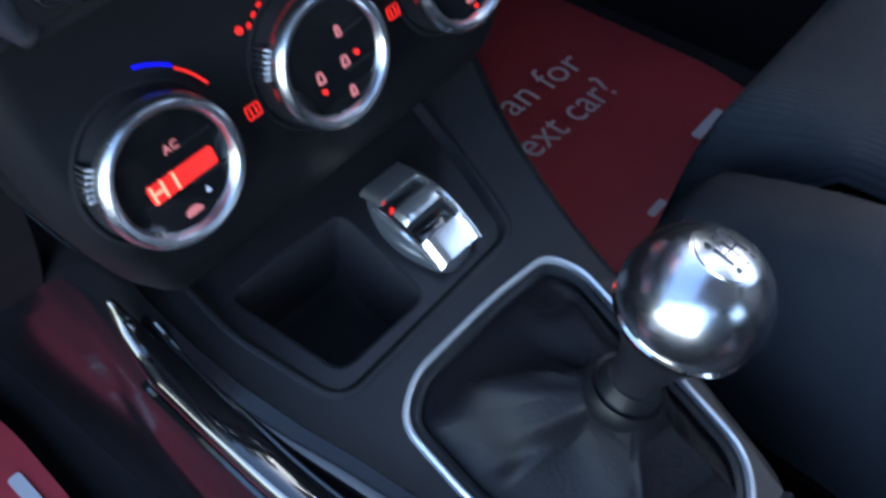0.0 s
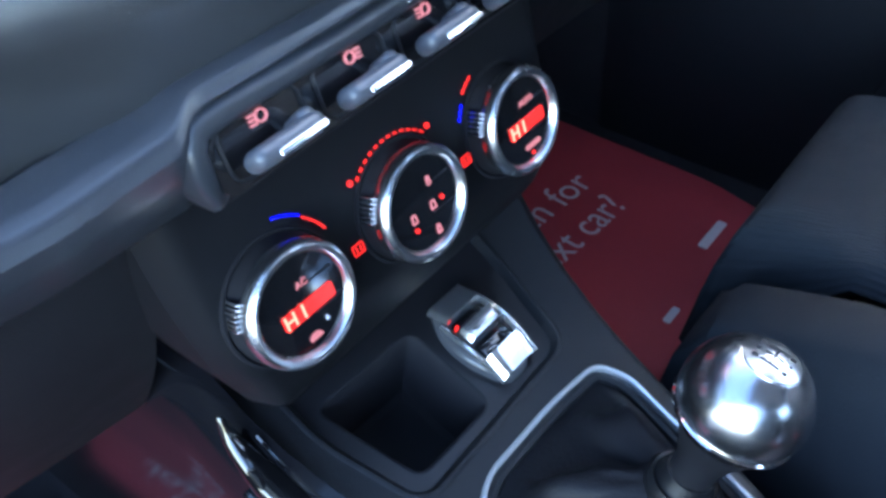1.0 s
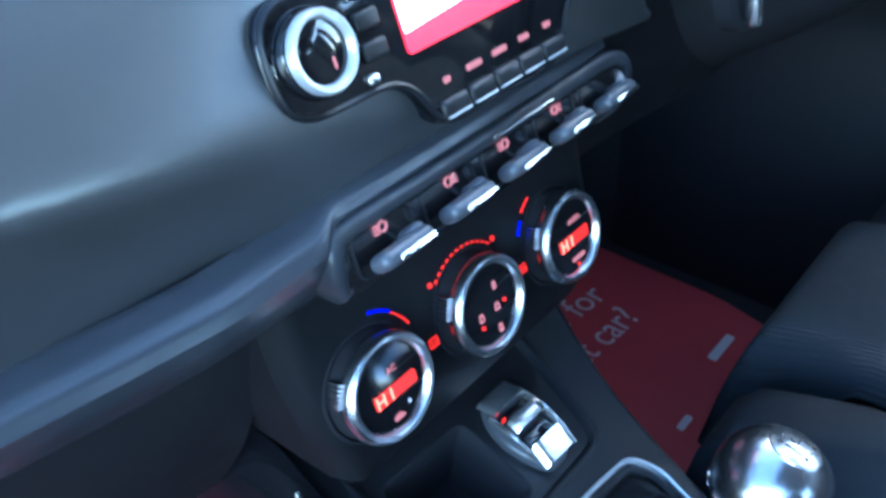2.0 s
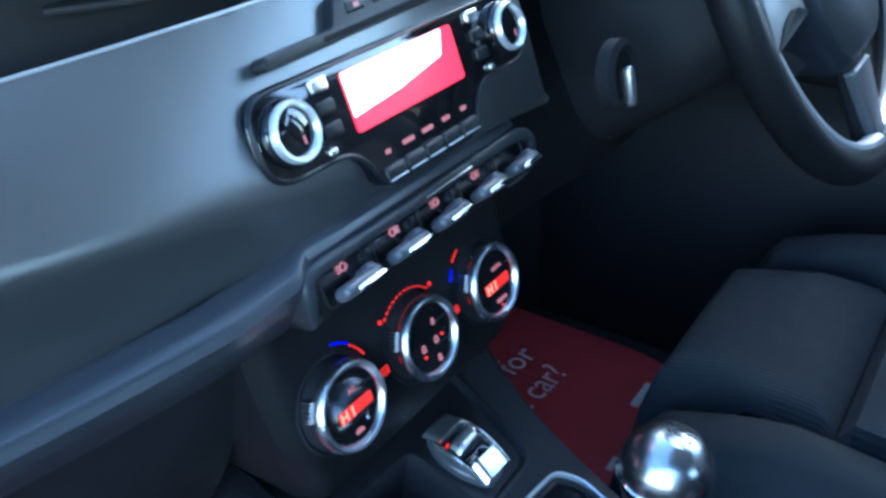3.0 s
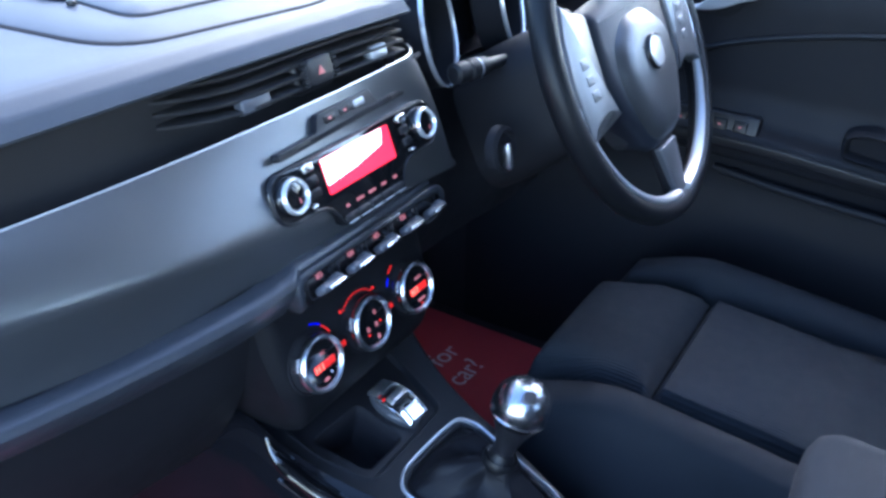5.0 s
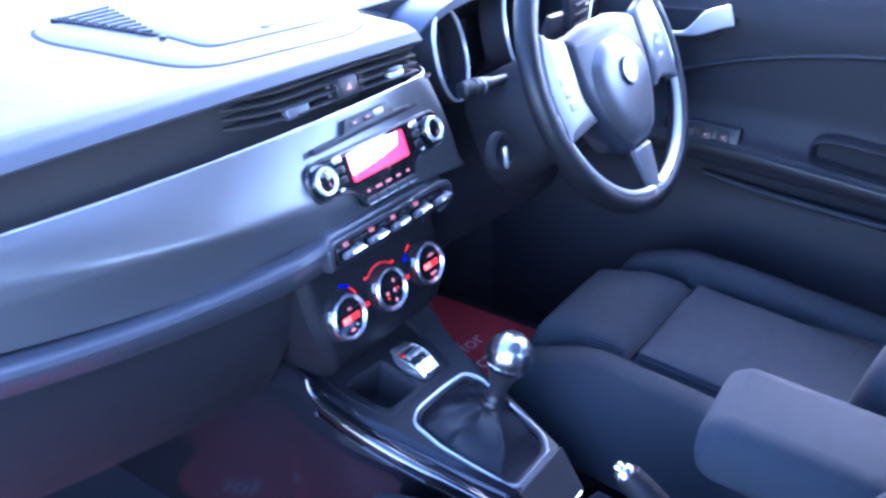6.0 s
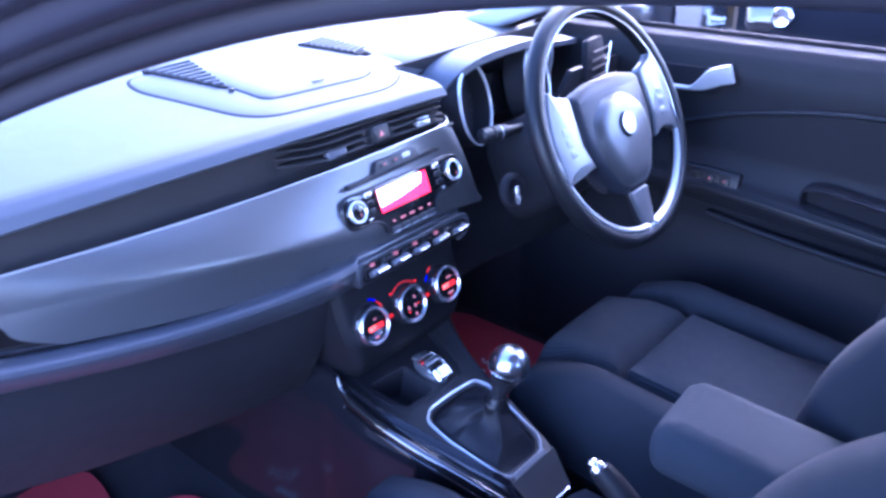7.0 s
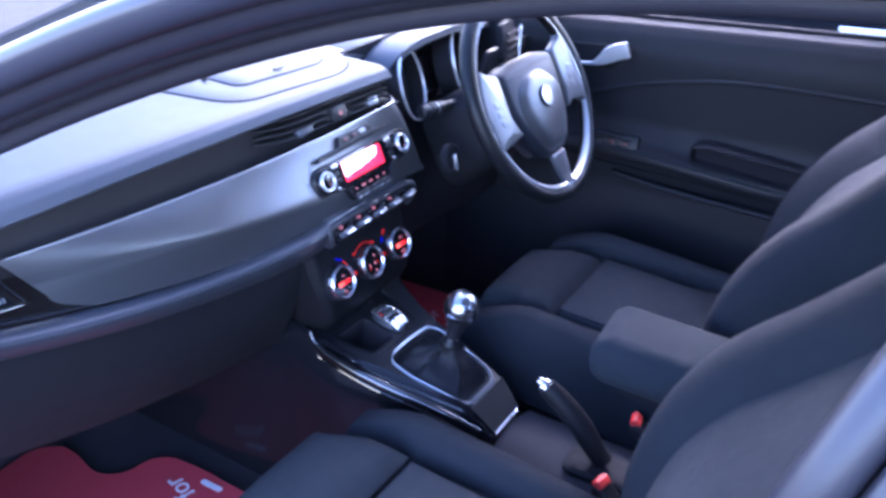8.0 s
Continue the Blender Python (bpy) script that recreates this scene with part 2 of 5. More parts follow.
def sweep(path, section, up=(0, 0, 1), closed=False, bm=None, caps=True):
    """Draws a section [(side, up)] along a path; a function of 0..1 may stand for it."""
    pts = [Vector(p) for p in path]
    n = len(pts)
    rings = []
    for i, p in enumerate(pts):
        a = pts[i - 1] if (i or closed) else pts[i]
        b = pts[(i + 1) % n] if (i < n - 1 or closed) else pts[i]
        t = (b - a).normalized()
        s = t.cross(Vector(up))
        s = s.normalized() if s.length > 1e-6 else Vector((1, 0, 0))
        u = s.cross(t).normalized()
        sec = section(i / max(1, n - 1)) if callable(section) else section
        rings.append([p + s * x + u * y for x, y in sec])
    return loft(rings, caps=caps, close=closed, bm=bm)


def disc(r, n=12, sy=1.0):
    return [(r * math.cos(2 * math.pi * i / n), sy * r * math.sin(2 * math.pi * i / n)) for i in range(n)]


def tube(path, r, n=12, up=(0, 0, 1), closed=False, bm=None):
    return sweep(path, disc(r, n), up, closed, bm)


def block(w, h, d, m, r=0.003, bm=None, k=3):
    """A box w x h x d about the frame's origin with rounded edges all round."""
    r = min(r, w * 0.49, h * 0.49, d * 0.49)
    rings = []
    for z, a in [(-1, 0), (-1, 30), (-1, 60), (-1, 90), (1, 90), (1, 60), (1, 30), (1, 0)]:
        c, s = math.cos(radians(a)), math.sin(radians(a))
        ins = r * (1 - s)
        zz = z * (d / 2 - r + r * c)
        rings.append([m @ Vector((x, y, zz)) for x, y in rounded(w - 2 * ins, h - 2 * ins, max(r * 0.999 - ins, r * 0.05), k)])
    return loft(rings, bm=bm)


def surface(f, nu, nv, thick=0.0, bm=None):
    """A curved sheet f(u, v) with a real thickness behind it."""
    bm = bm or bmesh.new()
    grid = [[Vector(f(i / nu, j / nv)) for j in range(nv + 1)] for i in range(nu + 1)]
    top = [[bm.verts.new(p) for p in row] for row in grid]
    def quads(g, flip=False):
        for i in range(nu):
            for j in range(nv):
                q = (g[i][j], g[i + 1][j], g[i + 1][j + 1], g[i][j + 1])
                bm.faces.new(q[::-1] if flip else q)
    quads(top)
    if thick:
        back = []
        for i in range(nu + 1):
            row = []
            for j in range(nv + 1):
                du = grid[min(i + 1, nu)][j] - grid[max(i - 1, 0)][j]
                dv = grid[i][min(j + 1, nv)] - grid[i][max(j - 1, 0)]
                nrm = du.cross(dv)
                nrm = nrm.normalized() if nrm.length > 1e-12 else Vector((0, 0, 1))
                row.append(bm.verts.new(grid[i][j] - nrm * thick))
            back.append(row)
        quads(back, True)
        loop = [(i, 0) for i in range(nu)] + [(nu, j) for j in range(nv)] + [(i, nv) for i in range(nu, 0, -1)] + [(0, j) for j in range(nv, 0, -1)]
        for k in range(len(loop)):
            (a, b), (c, d) = loop[k], loop[(k + 1) % len(loop)]
            bm.faces.new((top[a][b], back[a][b], back[c][d], top[c][d]))
    return bm


def words(text, size, m, depth=0.0004, align="CENTER"):
    """Lettering with the built-in font, as a mesh in the frame m."""
    cu = bpy.data.curves.new("letters", "FONT")
    cu.body, cu.size, cu.extrude, cu.align_x, cu.align_y = text, size, depth, align, "CENTER"
    cu.resolution_u = 3
    ob = bpy.data.objects.new("letters", cu)
    scene.collection.objects.link(ob)
    bpy.context.view_layer.update()
    me = bpy.data.meshes.new_from_object(ob.evaluated_get(bpy.context.evaluated_depsgraph_get()))
    bm = bmesh.new()
    bm.from_mesh(me)
    bm.transform(m)
    bpy.data.objects.remove(ob)
    bpy.data.meshes.remove(me)
    bpy.data.curves.remove(cu)
    return bm


def line_of(text, width, tall, m):
    """A line of lettering from the frame's origin on, of a given length and letter size."""
    bm = words(text, 1.0, Matrix.Identity(4), 0.0, "LEFT")
    x0, x1 = min(v.co.x for v in bm.verts), max(v.co.x for v in bm.verts)
    bm.transform(m @ Matrix.Diagonal((width / (x1 - x0), tall, 1, 1)) @ Matrix.Translation((-x0, 0, 0)))
    return bm


def letters(bm, mat, parent, label):
    """Every loose letter of a line becomes a part of its own."""
    left = set(bm.verts)
    groups = []
    while left:
        todo, seen = [left.pop()], []
        while todo:
            v = todo.pop()
            seen.append(v)
            for e in v.link_edges:
                w = e.other_vert(v)
                if w in left:
                    left.discard(w)
                    todo.append(w)
        groups.append(seen)
    groups.sort(key=lambda g: sum((v.co.x + v.co.y for v in g)) / len(g))
    for g in groups:
        one = bmesh.new()
        idx = {v: one.verts.new(v.co) for v in g}
        for f in {f for v in g for f in v.link_faces}:
            one.faces.new([idx[v] for v in f.verts])
        part("letter", one, mat, parent, label)
    bm.free()


def shift(m, x, y, z=0.0, turn=0.0):
    return m @ Matrix.Translation((x, y, z)) @ Matrix.Rotation(radians(turn), 4, "Z")


# ---- the car's shell ----
# x runs to the driver's side, y ahead, z up; the ground is z = 0, the cabin floor z = 0.2
def strip(name, poly, mat, kind="structure", label=""):
    ob = part(name, poly, mat)
    tagged(ob, label, "", "", kind)
    return ob


strip("ground", surface(lambda u, v: (-400 + 800 * u, -400 + 800 * v, -0.0), 8, 8), ASPHALT, label="grey asphalt of a car park")
strip("floor", surface(lambda u, v: (-0.72 + 1.44 * u, -2.1 + 2.75 * v, 0.19 + (0.5 * max(0, v - 0.985)) ** 1.2), 24, 40, 0.02), CARPET, label="black carpeted car floor")


def bulkhead(u, v):
    return (-0.74 + 1.48 * u, 0.66 + 0.1 * math.sin(math.pi * v), 0.16 + 0.76 * v)


strip("wall_front", surface(bulkhead, 12, 8, 0.03), CARPET, label="black carpet under the dashboard")

for s in (-1, 1):
    strip("wall_left" if s < 0 else "wall_right", surface(lambda u, v: (s * 0.715, 0.24 + 0.50 * u, 0.15 + 0.74 * v), 6, 6, 0.02), CARPET, label="dark side trim of the footwell")

# windscreen, from the foot of the glass to the header
RAIL = [(-0.705, 0.62, 0.845), (-0.694, 0.42, 0.892), (-0.678, 0.20, 0.976), (-0.650, 0.07, 1.032), (-0.622, -0.07, 1.092), (-0.594, -0.18, 1.139), (-0.572, -0.30, 1.184), (-0.556, -0.42, 1.221), (-0.547, -0.52, 1.243), (-0.543, -0.62, 1.257), (-0.541, -0.75, 1.264), (-0.543, -1.0, 1.266), (-0.55, -1.5, 1.255)]


def windscreen_at(u, v):
    x = -1 + 2 * u
    half = 0.70 - 0.075 * v
    return (x * half, 0.66 - 1.09 * v + 0.14 * (1 - x * x), 0.905 + 0.365 * v ** 0.95 + (0.03 + 0.04 * v) * (1 - x * x))


ws = part("windscreen", surface(windscreen_at, 24, 12, 0.004), TINTED)
tagged(ws, "clear curved windscreen of the car", "", "", "structure")
strip("ceiling", surface(lambda u, v: (-0.60 + 1.2 * u, -0.40 - 1.50 * v + 0.14 * math.sin(math.pi * u) * (1 - v), 1.265 + 0.065 * math.sin(math.pi * u) + 0.03 * math.sin(math.pi * min(1, v * 1.2))), 16, 16, 0.05), LINER, label="pale grey headlining under the roof")
strip("roof", surface(lambda u, v: (-0.62 + 1.24 * u, -0.39 - 1.55 * v + 0.14 * math.sin(math.pi * u) * (1 - v), 1.325 + 0.065 * math.sin(math.pi * u) + 0.03 * math.sin(math.pi * min(1, v * 1.2))), 16, 16, 0.006), FRAMEPAINT, label="dark painted car roof")


def rail_set(side):
    """The pillar and roof rail round a front door: painted frame, two rubber seals and the inner trim."""
    e = thing("a_pillar", (side * -0.7, 0.62, 0.0), "dark painted door surround with black rubber seals", "car pillar", "", "structure")
    pts = smooth_path(RAIL, 5)
    s = 1 if side > 0 else -1
    path = [Vector((-abs(p.x) * s, p.y, p.z)) for p in pts]

    def off(dx, dz):
        return [p + Vector((-s * dx, 0, dz)) for p in path]

    part("inner_trim", sweep(off(-0.030, 0.030), rounded(0.055, 0.044, 0.014)), LINER if side < 0 else PAD_LOWER, e, "pale inner pillar trim" if side < 0 else "dark inner pillar trim")
    part("inner_seal", sweep(off(0.004, 0.010), rounded(0.020, 0.024, 0.008, 5)), SEAL, e, "black rubber door seal")
    part("flange", sweep(off(0.016, 0.026), rounded(0.020, 0.020, 0.006)), RECESS, e)
    part("seal", tube(off(0.027, 0.023), 0.0105, 16), SEAL, e, "soft bulbous rubber seal")
    part("door_frame", sweep(off(0.044, 0.040), rounded(0.034, 0.040, 0.016, 6)), FRAMEPAINT, e, "dark painted frame")
    part("outer_skin", sweep(off(0.066, 0.050), rounded(0.030, 0.030, 0.012, 5)), FRAMEPAINT, e)
    return e


rail_set(1)
rail_set(-1)


def b_pillar(side):
    s = -1 if side > 0 else 1
    e = thing("b_pillar", (s * 0.72, -0.78, 0.2), "dark centre pillar of the car with a rubber seal", "car pillar", "", "structure")
    line = smooth_path([(s * 0.795, -0.646, 0.22), (s * 0.792, -0.661, 0.60), (s * 0.780, -0.703, 0.95), (s * 0.768, -0.756, 1.118), (s * 0.748, -0.782, 1.190), (s * 0.690, -0.824, 1.285)], 6)
    part("seal", tube(line, 0.0105, 16), SEAL, e, "soft rubber door seal")
    part("edge_trim", tube([p + Vector((s * 0.006, -0.016, 0)) for p in line], 0.0055), SEAL, e)
    part("post", sweep([p + Vector((s * -0.035, -0.035, 0)) for p in line], rounded(0.060, 0.050, 0.014), up=(0, 1, 0)), PAD_LOWER, e)
    part("outer_cover", sweep([p + Vector((s * 0.006, -0.055, 0)) for p in line], rounded(0.012, 0.066, 0.005), up=(0, 1, 0)), SILVERBODY if side > 0 else FRAMEPAINT, e, "glossy outer cover")
    return e


b_pillar(1)
b_pillar(-1)


def rear_side(side):
    """The rear door and quarter behind the centre pillar, with its window."""
    s = -1 if side > 0 else 1
    e = thing("rear_door", (s * 0.8, -1.3, 0.25), "closed rear car door with a window", "car door", "", "structure")

    def skin(u, v):
        z = 0.25 + 0.70 * v
        return (s * (0.80 + 0.05 * math.sin(math.pi * min(1, v * 0.95)) - 0.06 * v ** 3), -0.86 - 1.0 * u, z)

    part("panel", surface(skin, 16, 14, 0.06), SILVERBODY if side > 0 else FRAMEPAINT, e, "pale painted door skin" if side > 0 else "dark painted door skin")
    part("window_trim", tube([(s * 0.785, -0.86 - 1.0 * k / 10, 0.957) for k in range(11)], 0.007), CHROME, e, "chrome strip under the window")
    g = part("window", surface(lambda u, v: (s * (0.765 - 0.13 * v), -0.86 - 0.95 * u, 0.965 + 0.29 * v), 6, 6, 0.004), PRIVACY, e)
    g.visible_shadow = False
    return e


rear_side(1)
rear_side(-1)
strip("wall_back", surface(lambda u, v: (-0.66 + 1.32 * u, -1.95 - 0.12 * math.sin(math.pi * v), 0.2 + 0.85 * v), 10, 8, 0.05), CARPET, label="dark rear end of the cabin")
tail = part("window_rear", surface(lambda u, v: (-0.60 + 1.2 * u - (0.05 - 0.1 * u) * v, -2.0 + 0.2 * v, 1.05 + 0.30 * v), 6, 6, 0.004), GLASS)
tail.visible_shadow = False
tagged(tail, "clear rear window of the car", "", "", "structure")
strip("sill", sweep([(-0.76, 0.45, 0.22), (-0.77, 0.0, 0.22), (-0.77, -0.8, 0.22)], rounded(0.10, 0.12, 0.03)), FRAMEPAINT, label="dark painted door sill")


# ---- dashboard ----
def e1(x):
    """Upper edge of the fascia."""
    return Vector((x, 0.0355 - 0.0303 * x + 0.0673 * x * x, 0.9121 + 0.0266 * x + 0.0806 * x * x))


def fold_at(x):
    """The crease that runs along the fascia, under the radio."""
    return Vector((x, 0.0012 + 0.0317 * x + 0.2853 * x * x, 0.8129 - 0.1839 * x - 0.0998 * x * x))


def ease(t):
    t = max(0.0, min(1.0, t))
    return t * t * (3 - 2 * t)


def e2(x):
    """Lower edge of the fascia; it tucks in behind the switch panel."""
    n = min(x, -0.08)
    a = Vector((x, 0.0265 + 0.0899 * n + 0.2915 * n * n, 0.7687 - 0.0703 * n + 0.1192 * n * n))
    b = Vector((x, 0.014 + 0.03 * x, 0.790 - 0.035 * x))
    return a.lerp(b, ease((x + 0.155) / 0.05))


def ridge(x):
    """The foremost line of the trim roll under the fascia."""
    return Vector((x, -0.0283 - 0.1278 * x - 0.0369 * x * x, 0.7937 + 0.1040 * x + 0.3230 * x * x))


def e3(x):
    """Lower edge of the trim roll."""
    return Vector((x, 0.0106 - 0.0768 * x, 0.7387 + 0.0249 * x + 0.2671 * x * x))


def e4(x):
    """Lower lip of the upper pad."""
    return Vector((x, 0.0487 - 0.0257 * x + 0.0093 * x * x, 0.9575 - 0.0223 * x - 0.0241 * x * x))


def crease(x):
    return Vector((x, 0.0795 - 0.0074 * x, 0.9760 - 0.0255 * x - 0.6 * max(0, x - 0.08) ** 2))


dash = thing("dashboard", (0, 0.3, 0.4), "dark grey car dashboard with a satin silver fascia", "dashboard")


def top_section(x):
    a, c = e4(x), crease(x)
    rise = 0.018
    pts = [a + Vector((0, 0.046, -0.008)), a + Vector((0, 0.004, -0.0035)), a, a.lerp(c, 0.35) + Vector((0, -0.002, 0.004)), a.lerp(c, 0.75) + Vector((0, -0.001, 0.003)), c]
    for k in range(1, 9):
        t = k / 8
        pts.append(c + Vector((0, 0.60 * t, rise * math.sin(math.pi * 0.5 * min(1, t * 1.4)) - 0.05 * max(0, t - 0.6))))
    return pts


def top_pad(u, v):
    x = -0.69 + 0.828 * u
    sec = top_section(x)
    k = v * (len(sec) - 1)
    i = min(int(k), len(sec) - 2)
    p = sec[i].lerp(sec[i + 1], k - i)
    if x < -0.60:
        p = p + Vector((0, 0.25 * (-0.60 - x), -0.35 * (-0.60 - x)))
    return p


part("top_pad", surface(top_pad, 60, 52, 0.01), PAD, dash, "soft grained grey upper pad", smooth=50)


def wing(u, v):
    left = -0.568 + 0.040 * min(1, v / 0.72) ** 1.1 + 0.050 * max(0, (v - 0.72) / 0.28) ** 2.2
    right = 0.152 + 0.066 * math.sin(math.pi * 0.5 * min(1, v * 1.25)) - 0.085 * max(0, (v - 0.62) / 0.38) ** 2
    x = left + (right - left) * u
    a, f, b = e1(x), fold_at(x), e2(x)
    # the crease is crisp before the passenger, soft under the radio and at the end of the panel
    blunt = 0.05 + 0.10 * ease((x + 0.22) / 0.20) + 0.13 * ease((-0.30 - x) / 0.22)
    k = (v - 0.5) / blunt
    if k < -1:
        p = a.lerp(f, v * 2)
    elif k > 1:
        p = f.lerp(b, v * 2 - 1)
    else:
        p0, p1, t = a.lerp(f, 1 - 2 * blunt), f.lerp(b, 2 * blunt), (k + 1) / 2
        p = p0 * (1 - t) ** 2 + f * 2 * t * (1 - t) + p1 * t * t
    belly = 0.0020 * math.sin(math.pi * min(1, v * 2)) * ease((-0.06 - x) / 0.30)
    edge = min(1, max(0, 1 - (right - x) / 0.045))
    return p + Vector((0, -belly + 0.055 * (1 - math.sqrt(max(0, 1 - edge * edge))), 0.35 * belly))


part("fascia", surface(wing, 110, 44, -0.0011), FASCIA, dash, "satin silver-grey fascia panel", smooth=60)
part("fascia_lip", tube([wing(0.012 + 0.975 * k / 80, 0.0) + Vector((0, -0.0004, 0.0)) for k in range(81)], 0.0009, 8), RINGS, dash, "thin bright edge")


def trough(u, v):
    """The black recess between the fascia's upper edge and the pad, in which the vents sit."""
    x = -0.66 + 0.798 * u
    a, d = e1(x), e4(x) + Vector((0, 0.006, -0.010))
    low = Vector((x, max(a.y, d.y) + 0.030, a.z - 0.030))
    if v < 0.2:
        return a.lerp(Vector((x, a.y + 0.026, a.z - 0.028)), v / 0.2) + Vector((0, 0.004, -0.003))
    if v < 0.4:
        return Vector((x, a.y + 0.026, a.z - 0.028)).lerp(low, (v - 0.2) / 0.2) + Vector((0, 0.002, -0.003))
    return low.lerp(d + Vector((0, 0.03, 0)), (v - 0.4) / 0.6)


part("vent_recess", surface(trough, 50, 10, 0.004), TROUGH, dash, "matt black recess")


def roll(u, v):
    """The roll; at the switches it narrows to a band that runs on above their frame."""
    x = -0.72 + 0.842 * u
    narrow = ease((x + 0.1170) / 0.019)
    flush = Vector((0, 0.0065 * ease((x + 0.165) / 0.050), 0))
    q = min(x, -0.100)
    r, b = ridge(q) + flush, e3(q) + flush * 0.5
    r.x = b.x = x
    up = FS.to_3x3() @ Vector((0, 1, 0))
    r = r.lerp(FS @ Vector((x, 0.0175, -0.002 - 0.10 * max(0, x - 0.08))), narrow)
    b = b.lerp(FS @ Vector((x, 0.0125, -0.006 - 0.10 * max(0, x - 0.08))), narrow)
    w = 1 - 0.50 * narrow
    g = e2(x)
    sec = [Vector((x, max(r.y + 0.040 * w, g.y + 0.006), min(g.z - 0.006 * w, r.z + 0.006))), Vector((x, r.y + 0.022 * w, r.z + 0.0085 * w)), Vector((x, r.y + 0.010 * w, r.z + 0.0070 * w)), Vector((x, r.y + 0.003 * w, r.z + 0.0040 * w)), Vector((x, r.y, r.z - 0.0015 * w)), r.lerp(b, 0.30) + Vector((0, -0.0035 * w, 0)), r.lerp(b, 0.65) + Vector((0, -0.0030 * w, 0)), b, b + Vector((0, 0.030 * w, 0.004 * w))]
    for j, f in ((5, 0.30), (6, 0.65), (7, 1.0), (8, 1.0)):
        sec[j].x += 0.015 * f * ease((x + 0.165) / 0.052) * (1 - narrow)
    k = v * (len(sec) - 1)
    i = min(int(k), len(sec) - 2)
    return sec[i].lerp(sec[i + 1], k - i)


FS = axes((0, -0.002, 0.7735), (1, 0.0425, -0.035), (0, math.sin(radians(20)), math.cos(radians(20))))
part("roll_trim", surface(roll, 210, 24, -0.005), ROLL, dash, "rounded dark grey trim roll", smooth=50)
part("seam", surface(lambda u, v: e2(-0.69 + 0.60 * u) + Vector((0, 0.004 + 0.03 * v, 0.002 - 0.010 * v)), 60, 2, 0.003), RECESS, dash)


def glovebox(u, v):
    x = -0.70 + 0.585 * u
    p = e3(x)
    return Vector((x, p.y + 0.024 + 0.030 * v + 0.06 * v * v, p.z + 0.002 - 0.20 * v))


part("glovebox_lid", surface(glovebox, 30, 14, -0.012), PAD_LOWER, dash, "dark lower glovebox panel")

# vent at the passenger's end of the dashboard
FE = axes((0, 0.064, 0.0), (1, 0, 0), (0, 0.05, 1))
endv = part("end_vent", slab(soft_poly([(-0.700, 0.872), (-0.540, 0.846), (-0.582, 0.920), (-0.700, 0.946)], 0.004, 3), -0.02, -0.008, FE), RECESS, dash, "black air vent with fins")
for k in range(3):
    part("fin", sweep([FE @ Vector((-0.70, 0.928 - 0.018 * k, -0.003)), FE @ Vector((-0.588 + 0.010 * k, 0.906 - 0.017 * k, -0.004))], rounded(0.012, 0.0032, 0.001, 2)), BLACK, endv)
for k in range(6):
    part("wheel_rib", block(0.0020, 0.006, 0.003, FE @ Matrix.Translation((-0.580 + 0.0046 * k, 0.8640 - 0.0007 * k, 0.002)), 0.0005, k=2), SILVER, endv)
part("vent_trim", tube([FE @ Vector((-0.70, 0.874, 0.006)), FE @ Vector((-0.60, 0.8585, 0.007)), FE @ Vector((-0.528, 0.8455, 0.008))], 0.0024), CHROME, endv, "chrome lower edge")
part("vent_trim", tube([FE @ Vector((-0.70, 0.948, 0.004)), FE @ Vector((-0.578, 0.9215, 0.005)), FE @ Vector((-0.536, 0.852, 0.006))], 0.0013), CHROME, endv, "thin chrome upper edge")

# lid and defroster grilles on the top


def topz(x, y):
    c = crease(x)
    t = max(0, min(1, (y - c.y) / 0.60))
    return c.z + 0.018 * math.sin(math.pi * 0.5 * min(1, t * 1.4)) - 0.05 * max(0, t - 0.6)


def drape(poly, lift, h, bm=None):
    """A thin piece that follows the pad's top."""
    ins = shrink(poly, 0.0025)
    c = sum((Vector(p) for p in poly), Vector((0, 0))) / len(poly)
    rings = [[(x, y, topz(x, y) - 0.004) for x, y in poly], [(x, y, topz(x, y) + lift + h * 0.6) for x, y in poly], [(x, y, topz(x, y) + lift + h) for x, y in ins]]
    for t in (0.7, 0.4, 0.1):
        rings.append([(c.x + (x - c.x) * t, c.y + (y - c.y) * t, topz(c.x + (x - c.x) * t, c.y + (y - c.y) * t) + lift + h) for x, y in ins])
    return loft(rings, bm=bm)


surround = soft_poly([(-0.165, 0.100), (0.060, 0.082), (0.130, 0.128), (0.185, 0.345), (-0.185, 0.360), (-0.205, 0.30)], 0.05, 6)
part("surround_gap", drape([(p[0] * 1.022, 0.21 + (p[1] - 0.21) * 1.022) for p in surround], 0.0, 0.0012), RECESS, dash)
part("lid_surround", drape(surround, 0.0, 0.0022), PAD, dash)
part("lid_groove", drape(soft_poly([(-0.112, 0.146), (0.062, 0.136), (0.096, 0.152), (0.116, 0.318), (-0.098, 0.330), (-0.112, 0.30)], 0.022, 6), 0.0018, 0.001), RECESS, dash)
lid = part("lid", drape(soft_poly([(-0.109, 0.149), (0.060, 0.139), (0.093, 0.154), (0.113, 0.315), (-0.095, 0.327), (-0.109, 0.30)], 0.022, 6), 0.0018, 0.003), PAD, dash, "pale grey storage lid")
part("latch", block(0.022, 0.006, 0.002, Matrix.Translation((-0.008, 0.160, topz(-0.008, 0.160) + 0.0075)), 0.001), BLACK, lid)


